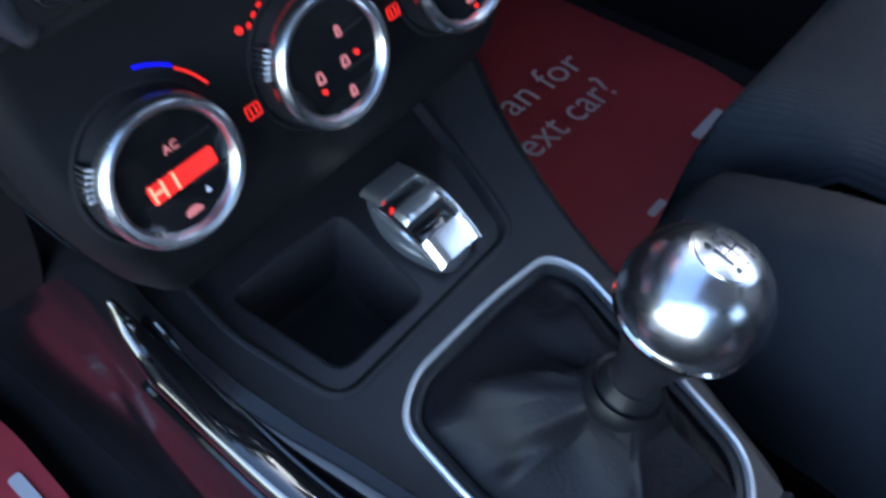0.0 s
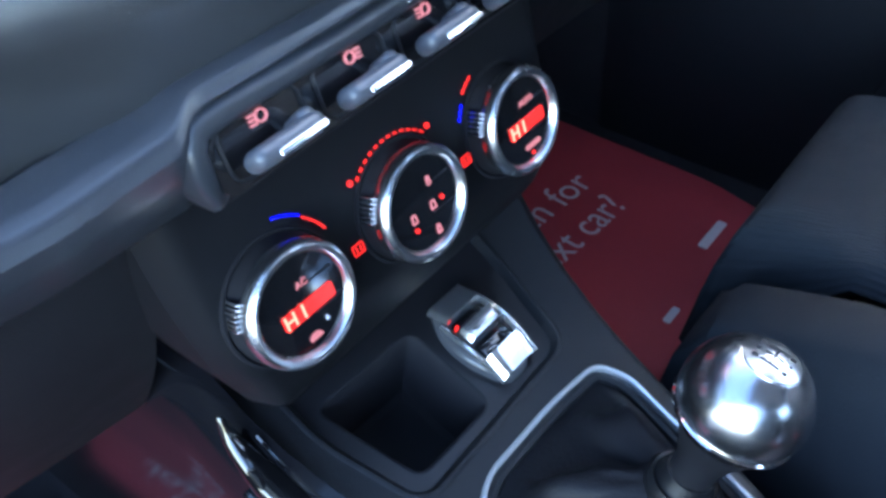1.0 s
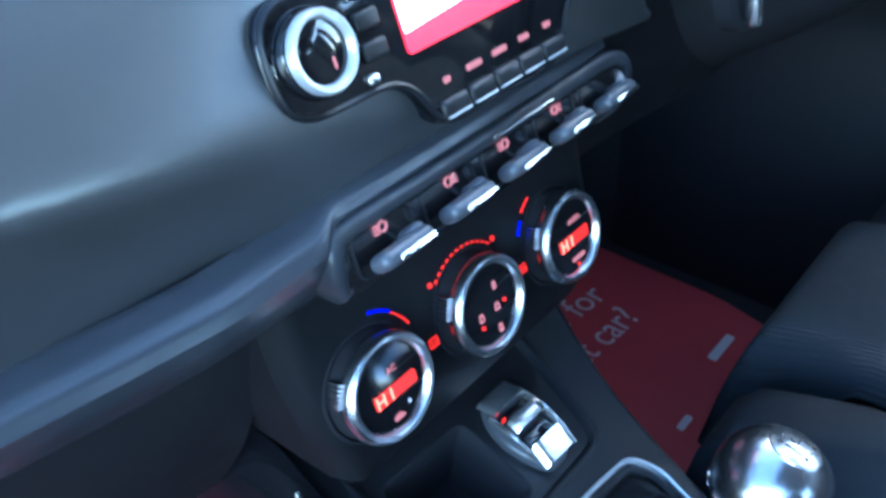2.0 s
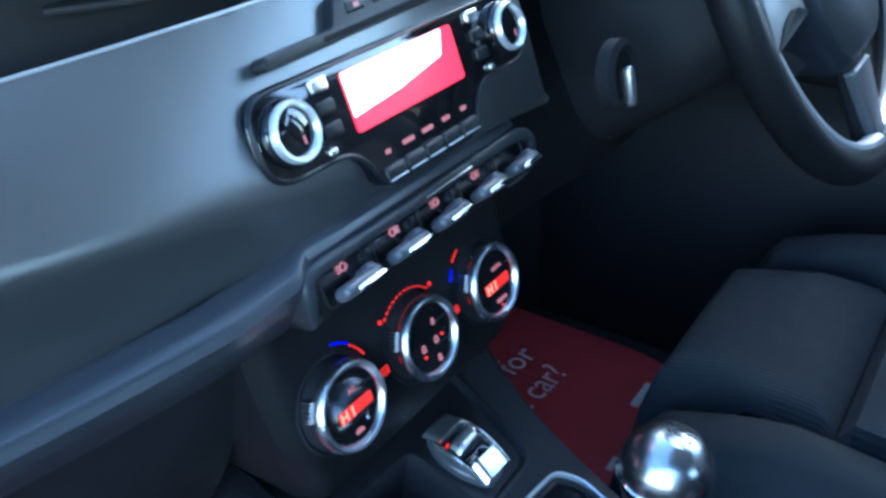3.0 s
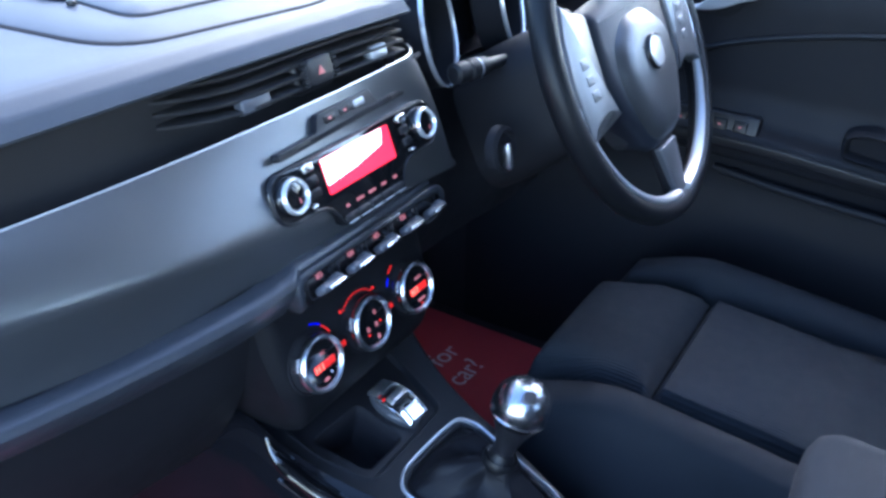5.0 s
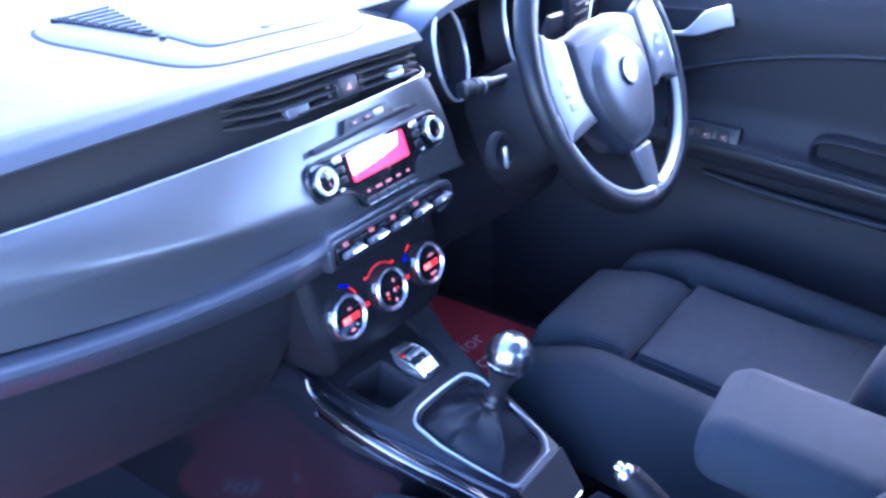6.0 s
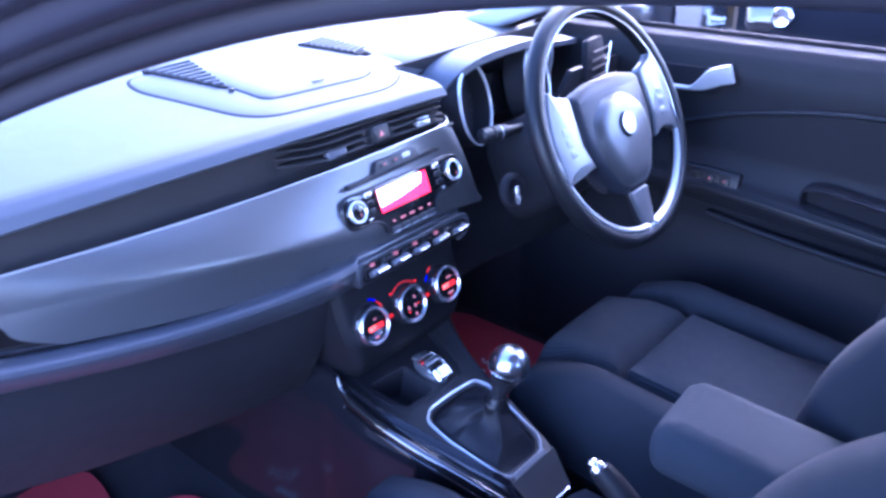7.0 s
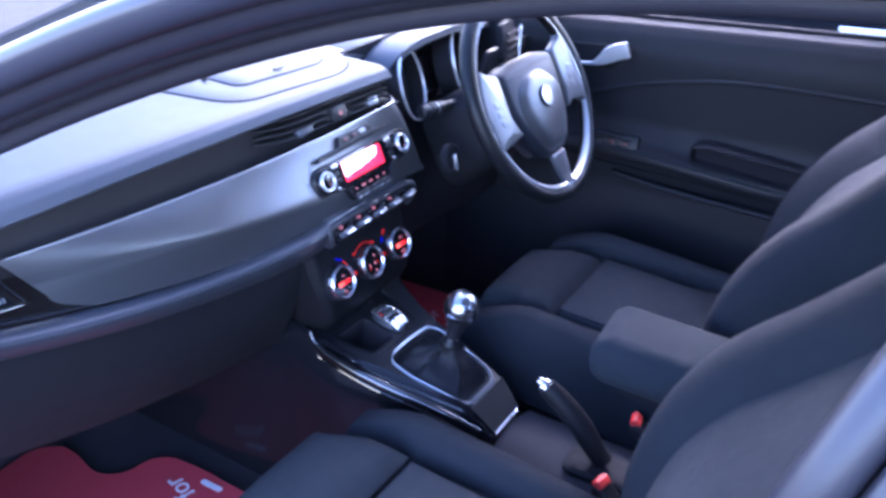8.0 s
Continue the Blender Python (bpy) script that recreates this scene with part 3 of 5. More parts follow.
def grille(side):
    """A defroster grille beside the lid; it widens towards the windscreen."""
    def at(a, b):
        if side < 0:
            near, far = (-0.120 + 0.006 * a, 0.232 - 0.010 * a), (-0.152 + 0.085 * a, 0.376 + 0.008 * a)
        else:
            near, far = (0.150 + 0.040 * a, 0.240 + 0.012 * a), (0.118 + 0.060 * a, 0.350 + 0.010 * a)
        return (near[0] + (far[0] - near[0]) * b, near[1] + (far[1] - near[1]) * b)
    g = part("defroster_grille", drape(soft_poly([at(0, 0), at(1, 0), at(1, 1), at(0, 1)][::side], 0.006), 0.004, 0.001), RECESS, dash, "black defroster grille")
    for k in range(9):
        b = 0.10 + 0.10 * k
        p, q = at(0.04, b), at(0.96, b)
        z = topz(p[0], p[1]) + 0.0055
        part("slat", sweep([(p[0], p[1], z), (q[0], q[1], z)], rounded(0.0050, 0.004, 0.001, 2)), PAD, g)
    c = at(0.5, -0.10)
    part("sensor", lathe([(0.0045, 0), (0.004, 0.003), (0.001, 0.004)], Matrix.Translation((c[0], c[1], topz(c[0], c[1]) + 0.003)), 12), BLACK, g)


grille(-1)
grille(1)

# far side of the dashboard: binnacle hood, lower panel, top towards the driver's door
CX = 0.350


def hood(u, v):
    a = math.pi * (1 - u)
    wide, tall = 0.163 + 0.03 * v, 0.102 - 0.022 * v
    c, s = math.cos(a), math.sin(a)
    x = CX + wide * math.copysign(abs(c) ** 0.62, c)
    z = 0.878 + 0.008 * v + tall * abs(s) ** 0.75
    return (x, 0.118 - 0.034 * s + 0.31 * v, z - 0.01 * v)


part("binnacle_hood", surface(hood, 44, 14, 0.012), PAD, dash, "hooded instrument binnacle")
part("binnacle_back", surface(lambda u, v: (CX - 0.195 + 0.39 * u, 0.150 + 0.01 * v, 0.80 + 0.175 * v), 6, 6, 0.01), RECESS, dash)


def far_top(u, v):
    x = 0.138 + 0.582 * u
    y = 0.155 + 0.53 * v + 0.03 * u
    low = 0.948 + 0.018 * math.sin(math.pi * 0.5 * min(1, v * 1.5)) - 0.035 * u * u - 0.02 * max(0, v - 0.6)
    k = min(1, u / 0.22)
    k = k * k * (3 - 2 * k)
    return (x, y, topz(0.138, y) - 0.001 + (low - topz(0.138, y)) * k)


part("far_pad", surface(far_top, 24, 16, 0.01), PAD, dash)


def bridge(u, v):
    """The shoulder between the vents and the binnacle."""
    a = top_section(0.138)
    k = v * 7
    i = min(int(k), 6)
    p = a[i + 1].lerp(a[i + 2], k - i)
    q = Vector((0.186, p.y + 0.050, min(p.z, 0.955) - 0.016))
    return p.lerp(q, u) + Vector((0, 0, 0.004 * math.sin(math.pi * u)))


part("shoulder", surface(bridge, 8, 16, 0.008), PAD, dash)


def driver_lower(u, v):
    x = 0.160 + 0.55 * u
    low = 0.835 + 0.06 * ease((u - 0.62) / 0.1)
    return (x, 0.085 + 0.030 * math.sin(math.pi * min(1, u * 1.3)) * (1 - 0.3 * v) + 0.08 * v * v, low - (low - 0.525) * v)


part("driver_panel", surface(driver_lower, 24, 16, -0.012), PAD_LOWER, dash, "dark panel under the instruments")
part("stack_cheek", surface(lambda u, v: (0.150 + 0.060 * math.sin(math.pi * 0.5 * min(1, 1.3 * v)), 0.098 - 0.030 * v + 0.08 * u, 0.905 - 0.135 * v), 8, 12, 0.008), RECESS, dash)

sidev = part("side_vent", slab(soft_poly([(0.0, 0.0), (0.085, 0.0), (0.085, 0.075), (0.02, 0.075)], 0.01), 0, 0.012, axes((0.575, 0.085, 0.865), (1, 0.1, 0), (0, 0.2, 1)), 0.003), RECESS, dash, "black side vent with a bright bar")
for k in range(4):
    part("fin", sweep([(0.582, 0.068, 0.876 + 0.016 * k), (0.652, 0.075, 0.876 + 0.016 * k)], rounded(0.006, 0.003, 0.001, 2)), RECESS, sidev)
part("vent_trim", tube([(0.625, 0.064, 0.868), (0.640, 0.066, 0.935)], 0.003), CHROME, sidev, "chrome bar")

# ---- centre vents ----
vents = thing("air_vents", (0, 0.05, 0.90), "black central air vents with thin curved fins", "air vent")
part("housing", surface(lambda u, v: (-0.155 + 0.292 * u, 0.094 + 0.10 * (u - 0.5) ** 2 * (1 if u < 0.5 else -0.4), 0.902 + 0.056 * v), 12, 4, 0.02), RECESS, vents)
for k in range(4):
    z = 0.9190 + 0.0098 * k
    pts = [(-0.150 + 0.282 * i / 16, 0.0585 + 0.0022 * k + 0.32 * max(0, 0.01 - i / 16 * 0.03) + 0.030 * max(0, 1 - i / 4) ** 2, z + 0.003 * math.sin(math.pi * i / 16) - 0.004 * i / 16) for i in range(17)]
    part("fin", sweep(pts, rounded(0.020, 0.0032, 0.0012, 2)), TROUGH, vents)
for x, mat, w in ((-0.078, ROCKER, 0.034), (0.092, SILVER, 0.026)):
    part("slider", block(w, 0.013, 0.012, tilted((x, 0.0565, 0.9225), 16), 0.003), mat, vents, "sliding vent tab")
hz = part("hazard_switch", slab(rounded(0.036, 0.026, 0.007), 0, 0.012, tilted((0.001, 0.0600, 0.9275), 16), 0.003), BLACK, vents, "black hazard switch with a red triangle")
fh = tilted((0.001, 0.0600, 0.9275), 16)
part("triangle", slab([(-0.0042, -0.0036), (0.0042, -0.0036), (0, 0.0040)], 0.012, 0.0128, fh), LED_PINK, hz, "dim red triangle")
for s in (-1, 1):
    for k in range(6):
        part("wheel_rib", block(0.006, 0.0022, 0.005, shift(fh, s * 0.021, -0.010 + 0.004 * k, 0.010), 0.0007), CONSOLE, hz)
part("vent_divider", block(0.050, 0.034, 0.02, shift(fh, 0, 0.0, -0.006), 0.006), BLACK, vents)

# ---- radio ----
FF = tilted((0.002, 0.0135, 0.8485), 19.5)
radio = thing("car_radio", (0, 0.01, 0.84), "black car radio with two chrome knobs and a red display", "radio")
outline = soft_poly([(-0.118, -0.018), (-0.058, -0.019), (-0.044, -0.046), (0.044, -0.046), (0.058, -0.019), (0.120, -0.018), (0.120, 0.0285), (-0.118, 0.0285)], 0.020, 6)
part("faceplate", slab(outline, -0.004, 0.0065, FF, 0.002), GLOSS, radio, "gloss black faceplate")
part("faceplate_rim", border(outline, 0.0034, 0.001, 0.0074, FF), BLACK, radio)
scr = part("display", slab(rounded(0.098, 0.032, 0.002, cx=-0.003, cy=0.0055), 0.006, 0.0075, FF), SCREEN, radio, "glowing red display")
# the reflection across the display, laid on as a pale glowing patch
part("display_glare", slab(soft_poly([(-0.0515, 0.0212), (0.036, 0.0212), (0.030, 0.0075), (-0.012, 0.0010), (-0.0515, -0.0020)], 0.001), 0.0073, 0.0079, FF), SCREENGLARE, scr, "pale reflection painted across the display")


def radio_knob(x):
    m = shift(FF, x, 0.0058, 0.0)
    k = part("volume_knob", lathe([(0.0170, 0.004), (0.0168, 0.010), (0.0158, 0.0118), (0.0150, 0.0120)], m, 48), GLOSS, radio, "gloss black knob with a chrome ring")
    part("ring", lathe([(0.0154, 0.0126), (0.0152, 0.0150), (0.0142, 0.0163), (0.0128, 0.0162), (0.0118, 0.0148), (0.0114, 0.0130)], m, 48, caps=False), RINGS, k, "chrome ring")
    part("cap", lathe([(0.0118, 0.0124), (0.0114, 0.0132), (0.0070, 0.0140), (0.002, 0.0142)], m, 40), GLOSS, k)
    part("knob_mark", slab(rounded(0.0012, 0.0045, 0.0005, 2, cx=0.003, cy=-0.005), 0.0136, 0.0145, m), LED_PINK, k)


radio_knob(-0.097)
radio_knob(0.097)
for s in (-1, 1):
    for k in range(3):
        part("button", block(0.013, 0.0075, 0.003, shift(FF, s * 0.0685, 0.0205 - 0.0115 * k, 0.0075), 0.0015), BLACK if k else SATIN, radio, "small push button")
    part("button", block(0.006, 0.004, 0.003, shift(FF, s * 0.0740, -0.0125, 0.0075), 0.0012), SATIN, radio, "small bright button")
for k in range(5):
    b = part("menu_button", block(0.0172, 0.008, 0.004, shift(FF, -0.036 + 0.018 * k, -0.0375, 0.0075), 0.002), BLACK, radio, "slim black button with a bright edge")
    part("button_edge", block(0.0150, 0.0010, 0.002, shift(FF, -0.036 + 0.018 * k, -0.0410, 0.0090), 0.0004), SILVER, b)
    part("label_bar", slab(rounded((0.004, 0.010, 0.010, 0.007, 0.005)[k], 0.0026, 0.0006, 2, cx=-0.036 + 0.018 * k, cy=-0.0265), 0.0062, 0.0072, FF), LED_PINK, b, "dim red lettering")
# slot with its small buttons above the radio
FSL = axes(FF.translation, (1, 0.050, 0), FF.to_3x3() @ Vector((0, 1, 0)))
slot = thing("disc_slot", (0, 0.02, 0.87), "narrow black disc slot with three small buttons", "disc slot")
sp = soft_poly([(-0.0965, 0.0365), (0.0965, 0.0365), (0.0965, 0.0435), (0.050, 0.0435), (0.044, 0.0580), (-0.036, 0.0580), (-0.044, 0.0435), (-0.0965, 0.0435)], 0.0035, 4)
part("surround", slab(sp, -0.004, 0.0045, FSL, 0.001), BLACK, slot)
part("opening", slab(rounded(0.125, 0.0030, 0.001, 2, cx=0.01, cy=0.0400), 0.004, 0.0050, FSL), RECESS, slot)
for k, c in enumerate((BLACK, BLACK, SILVER)):
    b = part("button", block(0.016, 0.0068, 0.003, shift(FSL, -0.022 + 0.023 * k, 0.0505, 0.004), 0.0018), c, slot, "small push button")
    if k < 2:
        part("mark", slab(rounded(0.004, 0.0025, 0.0005, 2, cx=-0.022 + 0.023 * k, cy=0.0505), 0.0054, 0.0060, FSL), LED_PINK, b)

# ---- row of toggle switches ----
row = thing("switch_panel", (0, 0.0, 0.75), "recessed black panel with five rocker switches", "switch panel")
fr = soft_poly([(-0.106, -0.016), (0.126, -0.016), (0.124, 0.0105), (-0.106, 0.0105)], 0.006, 6)
part("panel", slab(fr, -0.014, -0.0005, FS), GLOSS, row, "gloss black panel")
hoop = smooth_path([(-0.1035, -0.0180, -0.0215), (-0.1062, -0.0120, -0.0150), (-0.1085, -0.0060, -0.0110), (-0.1092, 0.0005, -0.0088), (-0.1076, 0.0060, -0.0080), (-0.0990, 0.0098, -0.0080), (-0.05, 0.0102, -0.0080), (0.05, 0.0102, -0.0080), (0.1080, 0.0098, -0.0080), (0.1260, 0.0060, -0.0080), (0.1310, -0.004, -0.0100), (0.1300, -0.016, -0.018), (0.1270, -0.026, -0.030)], 5)
part("frame", sweep([FS @ q for q in hoop], lambda t: rounded(0.0084 - 0.0035 * max(0, abs(t - 0.5) * 2 - 0.84) / 0.16, 0.021 - 0.008 * max(0, abs(t - 0.5) * 2 - 0.84) / 0.16, 0.0034 - 0.0016 * max(0, abs(t - 0.5) * 2 - 0.84) / 0.16, 5), up=FS.to_3x3() @ Vector((0, 0, 1))), FRAMEGREY, row, "dark grey rounded frame")
part("frame_lip", sweep([FS @ Vector((q.x * 0.955, q.y * 0.70, q.z + 0.006)) for q in hoop[8:-8]], rounded(0.0022, 0.006, 0.0008, 2), up=FS.to_3x3() @ Vector((0, 0, 1))), BLACK, row)
for k in range(5):
    x = -0.0805 + 0.0447 * k
    lean = Matrix.Rotation(radians(-20), 4, "X")
    sw = part("rocker", block(0.0315, 0.0080, 0.013, shift(FS, x - 0.0030, -0.0060, 0.0100) @ lean, 0.0038, k=5), ROCKER, row, "rounded grey rocker switch")
    part("bright_edge", block(0.0225, 0.0030, 0.003, shift(FS, x + 0.0005, -0.0060, 0.0158) @ lean, 0.0010), CHROME, sw, "bright front edge")
    part("arm", block(0.0078, 0.0066, 0.016, shift(FS, x + 0.0088, -0.0052, 0.0045) @ Matrix.Rotation(radians(-26), 4, "X"), 0.0030, k=5), ROCKER, sw, "rounded end of the lever")
    part("well", border(rounded(0.038, 0.022, 0.006, cx=x - 0.002, cy=-0.003), 0.0012, -0.001, 0.0008, FS), BLACK, sw)
    if k < 4:
        mx, my = x - 0.0010, 0.0030
        part("symbol_ring", border([(mx + 0.0028 * c, my + 0.0026 * s) for c, s in ((math.cos(math.pi * j / 6), math.sin(math.pi * j / 6)) for j in range(12))], 0.0009, -0.001, 0.0008, FS), LED_PINK, sw, "dim red lamp symbol")
        for j in range(3):
            part("symbol_bar", slab(rounded(0.0032, 0.0007, 0.0003, 2, cx=mx - 0.0040 + (0.0080 if k % 2 else 0), cy=my - 0.0016 + 0.0016 * j), -0.001, 0.0008, FS), LED_PINK, sw)
part("trim_bar", tube([FS @ Vector((-0.010, 0.0122, 0.0098)), FS @ Vector((0.040, 0.0122, 0.0098))], 0.0008, 8), SATIN, row, "thin bright strip")

# ---- climate controls ----
FD = tilted((0, 0.0, 0.680), 16)
clim = thing("climate_panel", (0, 0.0, 0.62), "black climate control panel with three ringed dials", "climate control")
PZ = -0.016
FACE = [(0.0345, 0.757, -0.121, 0.130), (0.0224, 0.700, -0.121, 0.129), (0.0116, 0.662, -0.117, 0.127), (0.0105, 0.640, -0.111, 0.124), (0.0170, 0.612, -0.101, 0.121), (0.0330, 0.588, -0.090, 0.118), (0.0520, 0.5705, -0.081, 0.115), (0.0720, 0.5620, -0.074, 0.112)]


def stack_face(u, v):
    k = v * (len(FACE) - 1)
    i = min(int(k), len(FACE) - 2)
    t = k - i
    a, b, c, d = (FACE[max(0, min(len(FACE) - 1, i + j))] for j in (-1, 0, 1, 2))
    y, z, l, r = (0.5 * (2 * b[n] + (c[n] - a[n]) * t + (2 * a[n] - 5 * b[n] + 4 * c[n] - d[n]) * t * t + (3 * b[n] - a[n] - 3 * c[n] + d[n]) * t ** 3) for n in range(4))
    # the sides turn away in a soft round
    q = max(0.0, abs(2 * u - 1) - 0.90) / 0.10
    return (l + (r - l) * u, y + 0.016 * q * q, z)


part("panel", surface(stack_face, 48, 40, -0.004), PANELBLACK, clim, "dark satin panel that runs down to the tray", smooth=60)


def arc(r, a0, a1, w, z0, z1, m, k=6):
    p = [(r * math.cos(radians(a0 + (a1 - a0) * i / k)), r * math.sin(radians(a0 + (a1 - a0) * i / k))) for i in range(k + 1)]
    q = [((r + w) * math.cos(radians(a0 + (a1 - a0) * i / k)), (r + w) * math.sin(radians(a0 + (a1 - a0) * i / k))) for i in range(k, -1, -1)]
    return slab(p + q, z0, z1, m)


def dial(x, kind):
    m = shift(FD, x, 0.0, 0.0)
    d = part("dial", lathe([(0.0292, PZ), (0.0288, PZ + 0.002), (0.0276, PZ + 0.004), (0.0272, -0.007), (0.0278, -0.0035), (0.0220, -0.0036), (0.010, -0.0036)], m, 56), RECESS, clim, "round black dial with a metal ring")
    part("dial_face", lathe([(0.0232, -0.0036), (0.0228, -0.0030), (0.010, -0.0028)], m, 48), GLOSS, d, "gloss black face")
    part("ring", lathe([(0.0278, -0.0085), (0.0287, -0.0060), (0.0287, -0.0030), (0.0278, -0.0004), (0.0262, 0.0008), (0.0243, 0.0004), (0.0230, -0.0012), (0.0224, -0.0034)], m, 64, caps=False), SATIN, d, "brushed metal ring")
    part("collar", lathe([(0.0318, PZ - 0.001), (0.0316, PZ + 0.0008), (0.0308, PZ + 0.0012), (0.0298, PZ + 0.0008), (0.0295, PZ - 0.001)], m, 56, caps=False), RECESS, d, "black collar")
    for k in range(6):
        a = 145 + 4.4 * k
        mm = m @ Matrix.Rotation(radians(a), 4, "Z") @ Matrix.Translation((0.0292, 0, -0.0105))
        part("grip_rib", block(0.0030, 0.0013, 0.0085, mm, 0.0005, k=2), SATIN, d)
    for s in (-1, 1):
        part("face_line", slab(rounded(0.016, 0.0005, 0.0002, 2, cx=0.0115, cy=s * 0.0075), -0.0030, -0.0022, m), CONSOLE, d)
    if kind != "fan":
        lc = part("display", slab(rounded(0.0285, 0.0072, 0.0012, cx=0.002, cy=-0.0025), -0.0030, -0.0020, m), LED_RED, d, "glowing red display")
        part("digits", words("H I", 0.0096, shift(m, -0.0062, -0.0025, -0.0017)), LED_HOT, lc, "bright orange letters")
        part("lettering", words("AC" if kind == "left" else "AUTO", 0.0046 if kind == "left" else 0.0040, shift(m, 0.003 if kind == "left" else 0.005, 0.0092, -0.0022)), LED_PINK, d, "dim pink letters")
        if kind == "left":
            part("symbol", slab(soft_poly([(-0.004, -0.0180), (0.003, -0.0180), (0.003, -0.0165), (0.001, -0.0150), (-0.002, -0.0150), (-0.004, -0.0165)], 0.0006, 2), -0.0030, -0.0020, m), LED_PINK, d, "small car symbol")
            part("symbol", slab(soft_poly([(0.0070, -0.0140), (0.0092, -0.0140), (0.0081, -0.0115)], 0.0004, 2), -0.0030, -0.0021, m), PRINT, d)
        else:
            part("symbol", slab(rounded(0.012, 0.0024, 0.0006, 2, cx=0.003, cy=-0.0150), -0.0030, -0.0020, m), LED_PINK, d, "dim red lettering")
            part("lamp_dot", slab(rounded(0.0020, 0.0020, 0.0009, 3, cx=0.002, cy=-0.0195), -0.0030, -0.0020, m), LED_RED, d)
    else:
        for px, py, w, h in ((0.0060, 0.0090, 0.0030, 0.0048), (0.0045, -0.0035, 0.0042, 0.0048), (-0.0090, -0.0035, 0.0040, 0.0050), (0.0035, -0.0165, 0.0034, 0.0050)):
            part("symbol", border(soft_poly([(px - w / 2, py - h / 2), (px + w / 2, py - h / 2), (px + w / 3, py + h / 2), (px - w / 3, py + h / 2)], 0.0008, 3), 0.0008, -0.0030, -0.0018, m), LED_PINK, d, "dim pink air-flow symbol")
        for px, py in ((0.0110, -0.0030), (-0.0095, -0.0095)):
            part("lamp_dot", slab(rounded(0.0022, 0.0022, 0.001, 3, cx=px, cy=py), -0.0030, -0.0018, m), LED_RED, d, "small red lamp")
        for k in range(12):
            a = 131.5 - 7.6 * k
            part("scale_mark", arc(0.0326, a - 1.9, a + 1.9, 0.0009, PZ - 0.001, PZ + 0.0012, m, 2), LED_RED, d, "lit red scale mark")
        for a in (136.5, 43.5):
            part("fan_symbol", slab(rounded(0.0028, 0.0028, 0.0010, 3, cx=0.0366 * math.cos(radians(a)), cy=0.0366 * math.sin(radians(a))), PZ - 0.001, PZ + 0.0012, m), LED_RED, d, "red fan symbol")
    if kind == "left":
        for k in range(3):
            part("blue_mark", arc(0.0354, 75 - 8 * k, 67.6 - 8 * k, 0.0011, PZ - 0.001, PZ + 0.0012, m, 3), LED_BLUE, d, "blue cold mark")
        for k in range(3):
            part("red_mark", arc(0.0348, 49 - 8 * k, 41.6 - 8 * k, 0.0009, PZ - 0.001, PZ + 0.0012, m, 3), LED_RED, d, "red warm mark")
    if kind == "right":
        for k in range(3):
            part("blue_mark", arc(0.0345, 154 - 5 * k, 150 - 5 * k, 0.0008, PZ - 0.001, PZ + 0.0012, m, 3), LED_BLUE, d, "blue cold mark")
        for k in range(3):
            part("red_mark", arc(0.0360, 132 - 5.6 * k, 127.6 - 5.6 * k, 0.0010, PZ - 0.001, PZ + 0.0012, m, 3), LED_RED, d, "red warm mark")


dial(-0.079, "left")
dial(0.0, "fan")
dial(0.079, "right")
for x in (-0.0350, 0.0448):
    ic = part("window_symbol", border(soft_poly([(x - 0.0034, -0.0078), (x + 0.0034, -0.0078), (x + 0.0034, -0.0022), (x - 0.0034, -0.0022)], 0.0010, 3), 0.0005, PZ - 0.001, PZ + 0.0012, FD), LED_RED, clim, "lit red heater symbol")
    for j in range(2):
        part("symbol_bar", slab(rounded(0.0005, 0.0030, 0.0002, 2, cx=x - 0.0012 + 0.0024 * j, cy=-0.0050), PZ - 0.001, PZ + 0.0012, FD), LED_RED, ic)
part("cove", surface(lambda u, v: (-0.106 + 0.234 * u, 0.036 - 0.036 * v ** 1.5, 0.741 + 0.010 * v), 8, 6, 0.006), BLACK, clim)

# ---- centre console ----
FC = axes((0, 0, 0.545), (1, 0, 0), (0, 0.970, 0.2425))
console = thing("centre_console", (0, -0.05, 0.2), "dark grey plastic centre console between the seats", "console")
YS = (0.10, 0.06, 0.03, 0.00, -0.03, -0.06, -0.10, -0.14, -0.18, -0.215, -0.25)
LEFT = [(y, -0.0980 - 0.1159 * y + 1.40 * y * y if y > -0.06 else -0.0860 + 0.0400 * ((-0.06 - y) / 0.19) ** 1.1) for y in YS]
RIGHT = [(y, 0.1210 + 0.4456 * y + 1.6132 * y * y if y > -0.06 else 0.0995 - 0.0535 * ((-0.06 - y) / 0.19) ** 1.1) for y in YS]


def con_top(y):
    return 0.545 + 0.25 * y if y > -0.205 else 0.545 - 0.05125 + 1.05 * (y + 0.205)


# two shoulders and a rear deck leave the tray and the lever's opening free
def deck(u, v):
    y = 0.10 - 0.35 * v
    for i in range(len(LEFT) - 1):
        if LEFT[i + 1][0] <= y + 1e-9:
            t = (y - LEFT[i][0]) / (LEFT[i + 1][0] - LEFT[i][0])
            xl = LEFT[i][1] + (LEFT[i + 1][1] - LEFT[i][1]) * t
            xr = RIGHT[i][1] + (RIGHT[i + 1][1] - RIGHT[i][1]) * t
            break
    return xl, xr, y, con_top(y)


